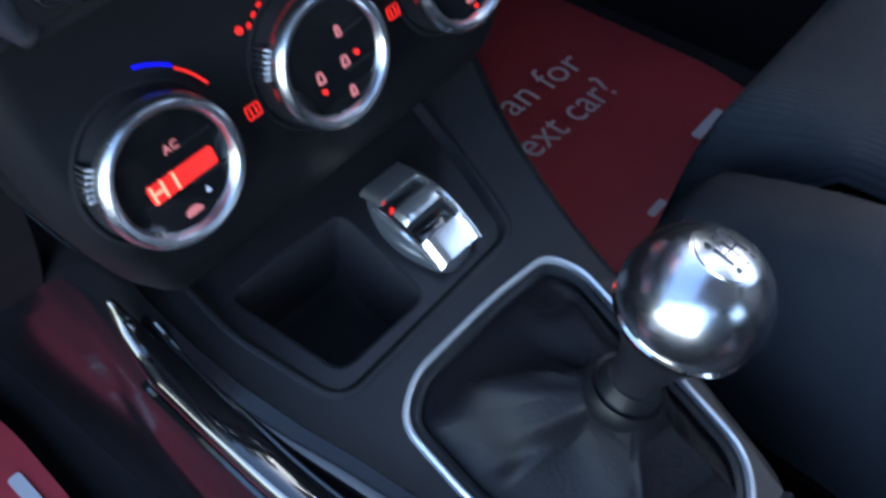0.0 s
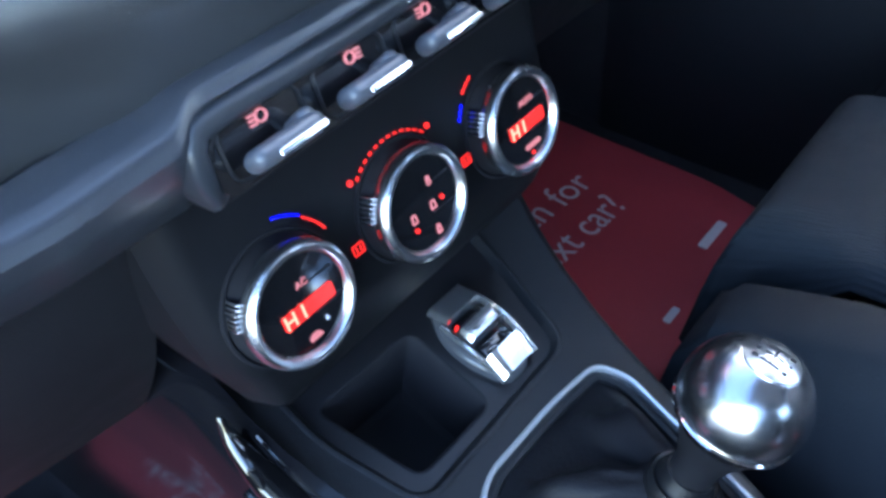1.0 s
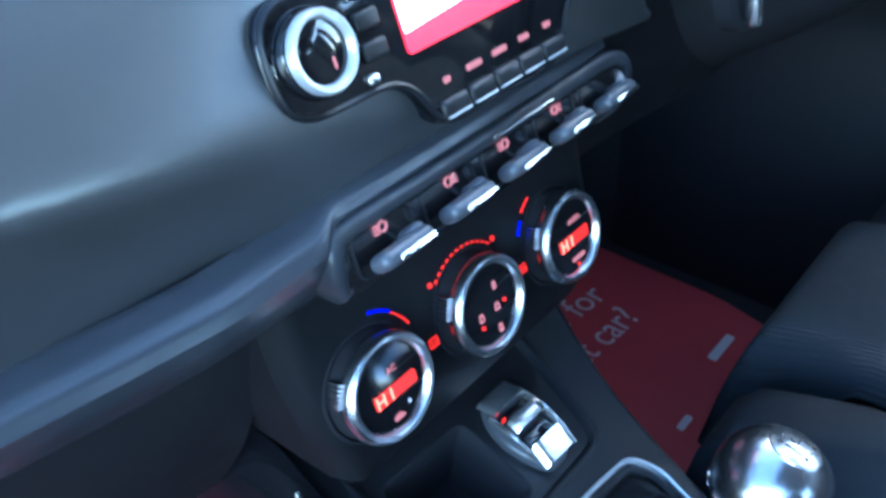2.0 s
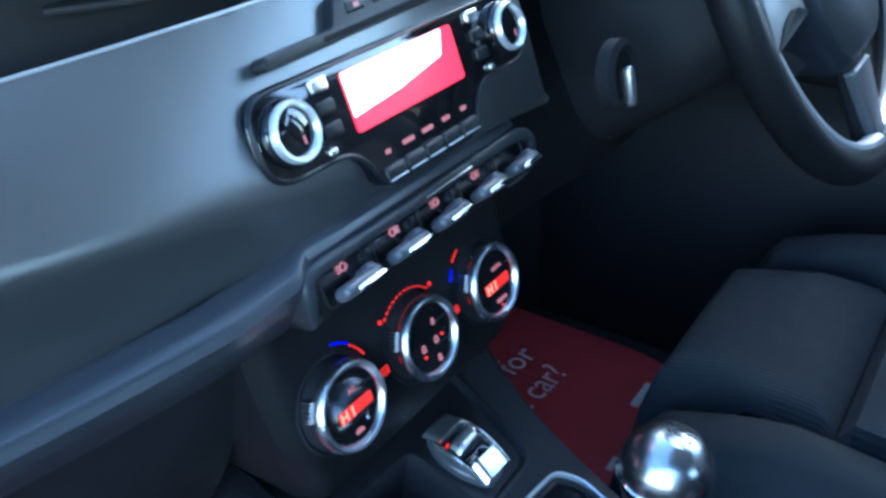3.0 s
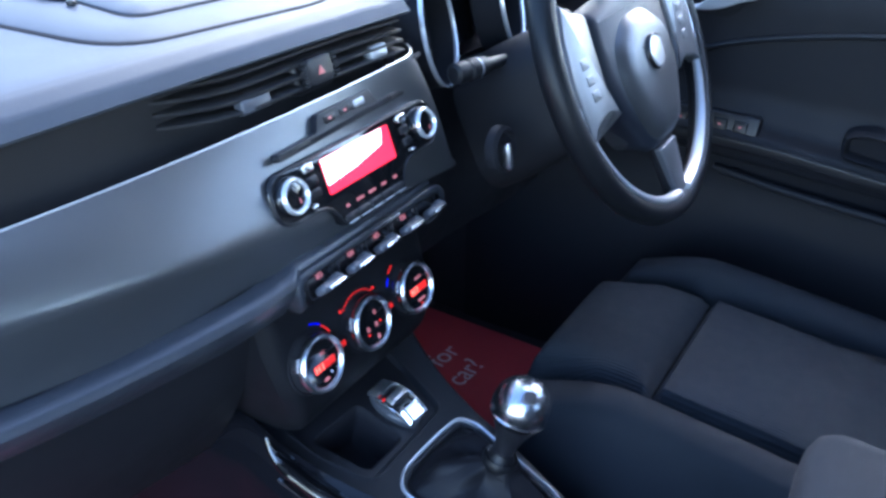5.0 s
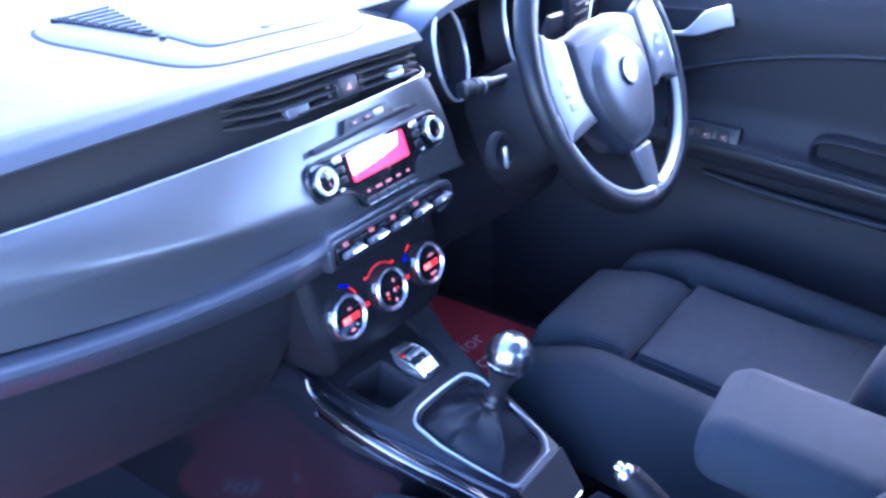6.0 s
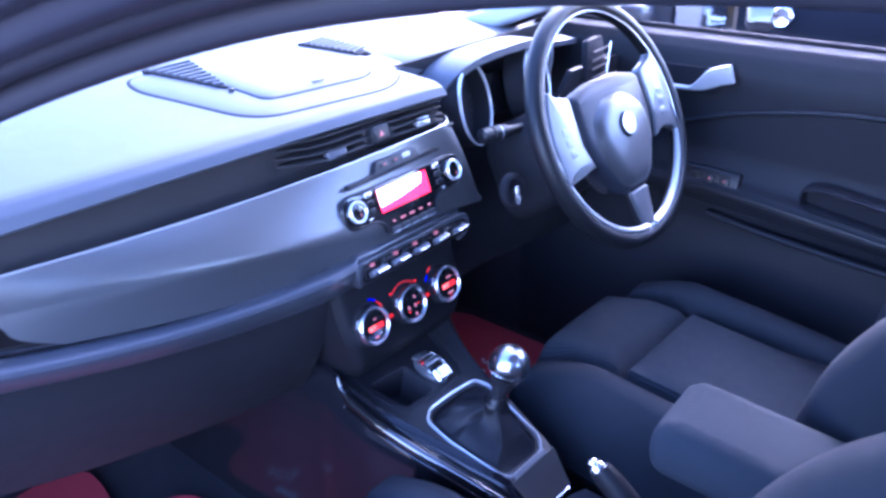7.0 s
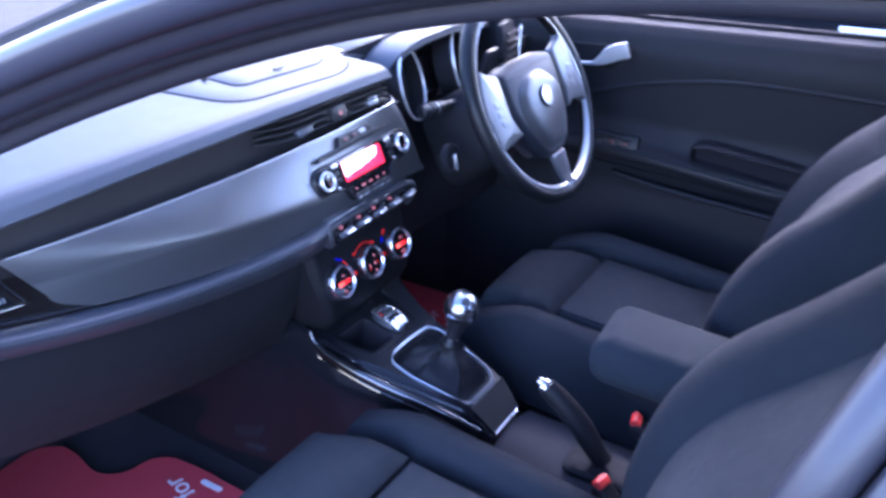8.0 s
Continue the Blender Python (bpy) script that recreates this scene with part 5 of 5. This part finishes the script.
# ---- seats ----
def car_seat(cx, name, name_label):
    e = thing(name, (cx, -0.35, 0.2), name_label, "seat", "front seats")

    def pad(x0, x1, y0, y1, zf, bulge, depth, round_, rear=None):
        """A stuffed cushion: zf(y) its top, bulge its crown."""
        nu, nv = 22, 30
        bm = bmesh.new()

        def top(u, v):
            x, y = x0 + (x1 - x0) * u, y0 + (y1 - y0) * v
            a = min(1, min(u, 1 - u) * (x1 - x0) / round_)
            b = min(1, min(v, 1 - v) * (y0 - y1) / round_)
            edge = (1 - (1 - a) ** 2.2) * 0.5 + (1 - (1 - b) ** 2.2) * 0.5
            k = min(1 - (1 - a) ** 2.2, 1 - (1 - b) ** 2.2)
            d = depth if rear is None else depth + (rear - depth) * min(1, v / 0.6)
            return Vector((x, y, zf(x, y) - d * (1 - max(0, k)) ** 1.6 + bulge * math.sin(math.pi * u) * math.sin(math.pi * v)))
        return surface(top, nu, nv, -0.03, bm)

    def seat_z(x, y):
        return 0.528 + 0.018 * math.sin(max(0, min(1, (-0.08 - y) / 0.14)) * math.pi / 2) - 0.10 * max(0, -0.16 - y)

    s = 1 if cx > 0 else -1
    part("seat_front", pad(cx - 0.120, cx + 0.120, -0.045, -0.220, lambda x, y: seat_z(x, y) + (0.012 if cx < 0 else 0.0), 0.008, 0.13, 0.05, 0.022), CLOTH, e, "ribbed thigh cushion")
    part("seat_base", pad(cx - 0.120, cx + 0.120, -0.221, -0.560, seat_z, 0.012, 0.025, 0.025), CLOTH, e, "ribbed seat cushion")
    for t in (-1, 1):
        def side_z(x, y, t=t):
            o = max(0, min(1, (t * (x - cx) - 0.118) / 0.095))
            return seat_z(x, y) + 0.032 * math.sin(math.pi * min(1, o * 0.9)) * min(1, (-0.06 - y) / 0.14) - 0.02
        a, b = (cx + 0.117, cx + 0.228) if t > 0 else (cx - 0.228, cx - 0.117)
        part("seat_bolster", pad(a, b, -0.058, -0.580, side_z, 0.004, 0.13, 0.045), SIDECLOTH, e, "plain cloth side bolster")
    part("seat_shell", block(0.43, 0.42, 0.16, Matrix.Translation((cx, -0.36, 0.425)), 0.03), PAD_LOWER, e)
    for t in (-1, 1):
        part("seat_runner", block(0.035, 0.46, 0.16, Matrix.Translation((cx + t * 0.17, -0.34, 0.28)), 0.008), RECESS, e)
    # backrest: it stands up from the cushion and leans back above the side bolsters
    dy = -0.020 if cx > 0 else -0.036
    spine = smooth_path([(0, -0.520 + dy, 0.490), (0, -0.512 + dy, 0.560), (0, -0.522 + dy, 0.640), (0, -0.550 + dy, 0.720), (0, -0.600 + dy, 0.795), (0, -0.668 + dy, 0.862), (0, -0.735 + dy, 0.935), (0, -0.790 + dy, 1.015), (0, -0.828 + dy, 1.090)], 5)

    def back_at(q, v, sink=0.0):
        k = v * (len(spine) - 1)
        i = min(int(k), len(spine) - 2)
        p, tan = spine[i].lerp(spine[i + 1], k - i), (spine[i + 1] - spine[i]).normalized()
        fwd = Vector((0, tan.z, -tan.y))
        wide = 0.188 + 0.050 * math.sin(math.pi * min(1, 0.10 + 0.80 * v)) - 0.045 * max(0, v - 0.72) / 0.28
        a = abs(q)
        s = max(0, min(1, (a - 0.46) / 0.32))
        n = -0.040 * (1 - s * s * (3 - 2 * s)) - 0.095 * max(0, (a - 0.84) / 0.16) ** 2.2 - 0.05 * max(0, (v - 0.94) / 0.06) ** 2
        groove = -0.006 * math.exp(-((a - 0.52) / 0.018) ** 2)
        return Vector((cx + q * wide, 0, 0)) + Vector((0, p.y, p.z)) + fwd * (n + groove - sink)

    part("back_centre", surface(lambda u, v: back_at(-0.52 + 1.04 * u, v), 20, 40, 0.03), CLOTH, e, "ribbed backrest", smooth=60)
    for t in (-1, 1):
        part("back_bolster", surface(lambda u, v: back_at(t * (0.525 + 0.475 * (u if t > 0 else 1 - u)), v), 16, 40, 0.03), SIDECLOTH, e, "plain cloth backrest bolster", smooth=60)
    part("back_shell", surface(lambda u, v: back_at(-0.97 + 1.94 * u, v, 0.075), 16, 24, 0.05), PAD_LOWER, e)
    top = spine[-1]
    fb = axes((cx, top.y - 0.03, top.z - 0.01), (1, 0, 0), (0, -0.35, 0.94))
    part("headrest", block(0.25, 0.16, 0.085, fb @ Matrix.Translation((0, 0.125, 0.0)), 0.04, k=5), SIDECLOTH, e, "padded headrest")
    for t in (-1, 1):
        part("headrest_post", tube([fb @ Vector((t * 0.055, -0.02, -0.01)), fb @ Vector((t * 0.055, 0.07, 0.0))], 0.006), CHROME, e)
    return e


car_seat(0.348, "driver_seat", "charcoal ribbed cloth driver's seat with side bolsters")
car_seat(-0.350, "passenger_seat", "charcoal cloth passenger seat beside the centre console")


# ---- between the seats ----
arm = thing("armrest", (0.01, -0.60, 0.42), "grey cloth centre armrest between the seats", "armrest")
part("pad", block(0.135, 0.30, 0.075, axes((0.012, -0.553, 0.648), (1, 0.06, 0), (-0.06, 1, 0.10)), 0.028, k=6), ARMCLOTH, arm, "rounded grey cloth pad")
part("hinge_post", block(0.09, 0.12, 0.24, Matrix.Translation((0.01, -0.68, 0.52)), 0.02), PAD_LOWER, arm)
brake = thing("handbrake", (-0.02, -0.45, 0.42), "black leather handbrake lever with a chrome button", "handbrake")
hb = smooth_path([(-0.023, -0.334, 0.566), (-0.020, -0.364, 0.539), (-0.016, -0.394, 0.503), (-0.010, -0.427, 0.450)], 6)
part("grip", sweep(hb, lambda t: [(x * (1 + 0.25 * math.sin(math.pi * t)), y * (1 + 0.2 * math.sin(math.pi * t))) for x, y in disc(0.0135, 14, 1.15)]), LEATHER, brake, "black leather grip")
bt = Matrix.Translation((-0.024, -0.3305, 0.567)) @ Vector((-0.008, 0.045, 0.040)).to_track_quat("Z", "Y").to_matrix().to_4x4()
part("button", lathe([(0.0115, -0.004), (0.0118, 0.002), (0.0100, 0.005), (0.0064, 0.006), (0.0064, 0.011), (0.005, 0.013)], bt, 24), SATIN, brake, "chrome end button")
part("boot", loft([[(-0.008 + x * k, -0.425 + y * k, z) for x, y in rounded(0.07, 0.12, 0.02)] for z, k in ((0.400, 1.0), (0.436, 0.95), (0.442, 0.80), (0.444, 0.40))]), RECESS, brake)


def buckle(x, y, z, turn):
    e = thing("seat_belt_buckle", (x, y, z - 0.06), "black seat belt buckle with a red release button", "seat belt buckle", "buckles by the seats")
    m = axes((x, y, z), (math.cos(turn), math.sin(turn), 0), (-0.2, 0.75, 0.65))
    part("case", block(0.034, 0.062, 0.020, m @ Matrix.Translation((0, -0.034, -0.004)), 0.006), BLACK, e)
    part("release_button", block(0.028, 0.016, 0.014, m @ Matrix.Translation((0, -0.004, 0.003)), 0.004), REDPLASTIC, e, "red release button")
    part("stalk", tube([m @ Vector((0, -0.06, -0.004)), m @ Vector((0.0, -0.10, -0.03)), Vector((x, y - 0.06, z - 0.07))], 0.008), BLACK, e)
    return e


buckle(0.092, -0.436, 0.466, 0.2)
buckle(-0.072, -0.446, 0.470, -0.2)

# ---- driver's door ----
door = thing("driver_door", (0.74, -0.2, 0.25), "closed dark grey driver's door with a silver handle", "car door")


def door_skin(u, v):
    y = 0.30 - 1.08 * u
    prof = [(0.765, 0.955), (0.746, 0.957), (0.728, 0.949), (0.714, 0.928), (0.705, 0.885), (0.705, 0.80), (0.705, 0.74), (0.690, 0.705), (0.672, 0.695), (0.664, 0.68), (0.672, 0.655), (0.700, 0.640), (0.708, 0.60), (0.700, 0.50), (0.690, 0.40), (0.690, 0.17)]
    k = v * (len(prof) - 1)
    i = min(int(k), len(prof) - 2)
    x = prof[i][0] + (prof[i + 1][0] - prof[i][0]) * (k - i)
    z = prof[i][1] + (prof[i + 1][1] - prof[i][1]) * (k - i)
    sag = 0.030 * max(0, min(1, (-0.10 - y) / 0.35)) * max(0, 1 - abs(z - 0.68) / 0.10)
    rise = -0.012 * (1 - u) * max(0, (z - 0.85) / 0.1)
    return (x + 0.010 * max(0, u - 0.8), y, z - sag + rise)


part("panel", surface(door_skin, 40, 60, -0.03), DOORPAD, door, "dark padded inner panel", smooth=50)
part("outer_skin", surface(lambda u, v: (0.86 - 0.07 * v ** 2, 0.34 - 1.12 * u, 0.25 + 0.69 * v), 16, 10, 0.01), FRAMEPAINT, door)
part("belt_seal", tube([(0.755, 0.30 - 1.08 * k / 20, 0.958 - 0.012 * (1 - k / 20)) for k in range(21)], 0.007), RECESS, door)
part("trim_line", tube(smooth_path([(0.702, 0.00, 0.772), (0.700, -0.057, 0.787), (0.698, -0.14, 0.815), (0.698, -0.221, 0.834), (0.698, -0.32, 0.850), (0.698, -0.421, 0.857), (0.698, -0.60, 0.855), (0.70, -0.76, 0.848)], 5), 0.0045, 8), CONSOLE, door, "raised curved seam")
pocket = soft_poly([(-0.01, 0.000), (0.125, 0.000), (0.165, 0.040), (0.150, 0.052), (-0.01, 0.046)], 0.012, 4)
FDO = axes((0.700, 0.0, 0.848), (0, -1, 0), (0, 0, 1))
part("handle_recess", slab(pocket, -0.004, 0.003, FDO, 0.001), RECESS, door, "black handle recess")
hpath = smooth_path([(0.692, 0.030, 0.853), (0.686, -0.030, 0.858), (0.681, -0.080, 0.861), (0.678, -0.105, 0.872), (0.677, -0.130, 0.889), (0.678, -0.160, 0.899)], 6)
part("door_handle", sweep(hpath, lambda t: rounded(0.010, 0.008 + 0.026 * max(0, min(1, (t - 0.42) / 0.33)), 0.003), up=(0, 0, 1)), RINGS, door, "satin silver door handle")
swp = part("window_switches", block(0.135, 0.034, 0.016, axes((0.684, -0.132, 0.699), (0, -1, -0.02), (0.25, 0, 1)), 0.005), BLACK, door, "black window switch panel")
for k in range(4):
    b = part("switch", block(0.020, 0.018, 0.006, axes((0.676, -0.082 - 0.030 * k, 0.698), (0, -1, -0.02), (0.25, 0, 1)), 0.002), BLACK, swp)
    if k in (0, 2, 3):
        part("mark", block(0.004, 0.002, 0.001, axes((0.6725, -0.082 - 0.030 * k, 0.699), (0, -1, -0.02), (0.25, 0, 1)), 0.0004, k=2), LED_PINK, b, "tiny red mark")
cup = soft_poly([(0.0, 0.0), (0.32, -0.040), (0.32, 0.018), (0.03, 0.046), (0.0, 0.038)], 0.014, 5)
FP = axes((0.672, -0.312, 0.686), (0, -1, 0), (0, 0, 1))
pull = part("door_pull", border(cup, 0.010, -0.02, 0.012, FP), DOORPAD, door, "padded pull handle frame")
part("pull_well", slab(shrink(cup, 0.008), -0.03, -0.006, FP), RECESS, pull)
part("armrest_strip", sweep(smooth_path([(0.6700, -0.060, 0.676), (0.6680, -0.197, 0.674), (0.6680, -0.281, 0.667), (0.6680, -0.365, 0.659), (0.6700, -0.500, 0.646), (0.676, -0.70, 0.636)], 6), lambda t: rounded(0.010, 0.018, 0.004, 4), up=(0, 0, 1)), BLACK, door, "black strip along the armrest")
part("strip_edge", tube(smooth_path([(0.6660, -0.060, 0.6865), (0.6635, -0.197, 0.6845), (0.6635, -0.281, 0.6775), (0.6635, -0.365, 0.6695), (0.6660, -0.500, 0.6565), (0.672, -0.70, 0.6465)], 6), 0.0014, 8), DOORPAD, door, "raised grey edge")
part("pocket_edge", tube(smooth_path([(0.690, -0.14, 0.623), (0.682, -0.25, 0.612), (0.676, -0.45, 0.600), (0.68, -0.72, 0.585)], 5), 0.006), DOORPAD, door)
dw = part("window", surface(lambda u, v: (0.752 - 0.115 * v, 0.42 - 1.16 * u, 0.950 + 0.32 * v), 6, 6, 0.004), GLASS, door)
dw.visible_shadow = False
mir = thing("wing_mirror", (0.82, 0.10, 0.90), "dark wing mirror with a bright glass", "mirror")
part("shell", block(0.23, 0.135, 0.09, axes((0.935, 0.075, 0.950), (1, -0.12, 0), (0, 0, 1)), 0.04, k=5), FRAMEPAINT, mir)
part("mirror_glass", slab(rounded(0.195, 0.105, 0.025), 0.0, 0.004, axes((0.935, 0.026, 0.950), (1, -0.12, 0), (0, 0, 1)), 0.001), CHROME, mir, "bright mirror glass")
part("arm", block(0.08, 0.06, 0.05, Matrix.Translation((0.80, 0.10, 0.955)), 0.015), FRAMEPAINT, mir)

# ---- mats ----
dm = thing("floor_mat", (0.43, 0.15, 0.205), "red printed paper mat in the driver's footwell", "floor mat", "paper mats")
FZ = 0.216


def sheet(poly, z):
    bm = slab(poly, z - 0.0015, z, Matrix.Identity(4))
    return bm


part("sheet", sheet(soft_poly([(0.20, -0.12), (0.60, -0.05), (0.636, 0.10), (0.640, 0.42), (0.58, 0.52), (0.24, 0.52), (0.20, 0.40)], 0.03), FZ), REDMAT, dm, "red paper sheet")
letters(line_of("an for", 0.126, 0.058, axes((0.424, 0.250, FZ + 0.0012), (1.0, -0.090, 0), (0.090, 1, 0))), PRINT, dm, "pale printed letter")
letters(line_of("ext car?", 0.150, 0.058, axes((0.384, 0.190, FZ + 0.0012), (1.0, -0.060, 0), (0.060, 1, 0))), PRINT, dm, "pale printed letter")
part("lettering_bar", sheet(rounded(0.055, 0.012, 0.003, cx=0.546, cy=0.055), FZ + 0.0012), PRINT, dm, "pale printed mark")
part("lettering_bar", sheet(rounded(0.026, 0.009, 0.003, cx=0.403, cy=0.032), FZ + 0.0012), PRINT, dm, "pale printed mark")
pm = thing("floor_mat", (-0.3, 0.3, 0.205), "red printed paper mat with wavy edge in the passenger footwell", "floor mat", "paper mats")
part("sheet", sheet(soft_poly([(-0.60, -0.15), (-0.180, -0.15), (-0.176, 0.22), (-0.172, 0.330), (-0.178, 0.400), (-0.205, 0.432), (-0.262, 0.440), (-0.290, 0.490), (-0.272, 0.560), (-0.268, 0.620), (-0.310, 0.660), (-0.40, 0.655), (-0.60, 0.62)], 0.03), FZ), REDMAT, pm, "red paper sheet")
letters(words("for", 0.055, axes((-0.232, 0.318, FZ + 0.0008), (0.25, 1, 0), (-1, 0.25, 0))), PRINT, pm, "pale printed letter")
part("lettering_bar", sheet(rounded(0.012, 0.05, 0.004, cx=-0.196, cy=0.27), FZ + 0.0012), PRINT, pm, "pale printed mark")

# pedals in the dark of the footwell
ped = thing("pedals", (0.38, 0.50, 0.20), "dark foot pedals deep in the driver's footwell", "pedals")
for k in range(3):
    part("pedal", block(0.055, 0.075, 0.015, axes((0.28 + 0.10 * k, 0.46, 0.33), (1, 0, 0), (0, 0.5, 0.87)), 0.006), RECESS, ped)
    part("pedal_arm", tube([(0.28 + 0.10 * k, 0.47, 0.35), (0.28 + 0.10 * k, 0.70, 0.60)], 0.008), RECESS, ped)


# ---- outside ----
def parked_car(x, y, turn, paint, label):
    """A car that stands nose towards us, some way off the driver's door."""
    e = thing("parked_car", (x, y, 0), label, "car", "parked cars")
    m = Matrix.Translation((x, y, 0)) @ Matrix.Rotation(turn, 4, "Z")
    secs = [(-0.05, 0.30, 0.62, 0.60), (0.0, 0.22, 0.70, 0.80), (0.12, 0.18, 0.80, 0.86), (0.6, 0.18, 0.93, 0.89), (1.15, 0.18, 1.00, 0.90), (1.7, 0.18, 1.38, 0.89), (2.4, 0.18, 1.47, 0.89), (3.2, 0.18, 1.42, 0.88), (3.9, 0.20, 1.05, 0.86), (4.2, 0.30, 0.85, 0.75)]
    rings = []
    for l, z0, z1, w in secs:
        sh = 0.62 if z1 > 1.1 else 0.90
        rings.append([m @ Vector((l, a, z)) for a, z in [(-w, z0), (-w, min(0.92, z1)), (-w * sh, z1), (-w * sh * 0.5, z1 + 0.02), (w * sh * 0.5, z1 + 0.02), (w * sh, z1), (w, min(0.92, z1)), (w, z0)]])
    part("body", loft(rings), paint, e)
    part("grille", block(0.34, 0.14, 0.03, m @ axes((-0.045, 0.12, 0.50), (0, -1, 0), (0, 0, 1)), 0.03), RECESS, e)
    part("bumper_strip", block(1.4, 0.06, 0.05, m @ axes((-0.04, 0, 0.40), (0, -1, 0), (0, 0, 1)), 0.02), RECESS, e)
    pl = part("number_plate", block(0.52, 0.11, 0.012, m @ axes((-0.075, -0.32, 0.56), (0, -1, 0), (0, 0, 1)), 0.004), PLATE, e, "pale plate with plain bars")
    part("plate_bar", block(0.40, 0.05, 0.004, m @ axes((-0.083, -0.32, 0.56), (0, -1, 0), (0, 0, 1)), 0.001), RECESS, pl)
    for s in (-1, 1):
        hl = part("headlight", block(0.30, 0.15, 0.08, m @ axes((0.02, s * 0.62, 0.66), (0.25 * s, -1, 0), (0.3, 0, 1)), 0.04, k=4), GLOSS, e, "dark headlight housing")
        part("reflector", lathe([(0.040, 0.0), (0.040, 0.02), (0.032, 0.030), (0.012, 0.024), (0.001, 0.022)], m @ axes((-0.03, s * 0.62, 0.66), (0, -1, 0), (0, 0, 1)), 24), CHROME, hl, "bright round reflector")
        w = part("wheel", lathe([(0.31, -0.1), (0.32, -0.08), (0.32, 0.08), (0.31, 0.1)], m @ axes((0.75, s * 0.78, 0.32), (1, 0, 0), (0, 0, 1)), 32), TYRE, e)
        part("wheel_rim", lathe([(0.21, -0.105), (0.19, 0.105), (0.02, 0.11)], m @ axes((0.75, s * 0.78, 0.32), (1, 0, 0), (0, 0, 1)), 20), SILVER, w)
        w = part("wheel", lathe([(0.31, -0.1), (0.32, -0.08), (0.32, 0.08), (0.31, 0.1)], m @ axes((3.3, s * 0.78, 0.32), (1, 0, 0), (0, 0, 1)), 32), TYRE, e)
    return e


parked_car(2.45, -0.25, 0.03, DARKCAR, "dark parked car with clear headlights, nose towards us")
parked_car(4.9, 1.75, 0.03, DARKCAR, "dark parked car further back on the asphalt")
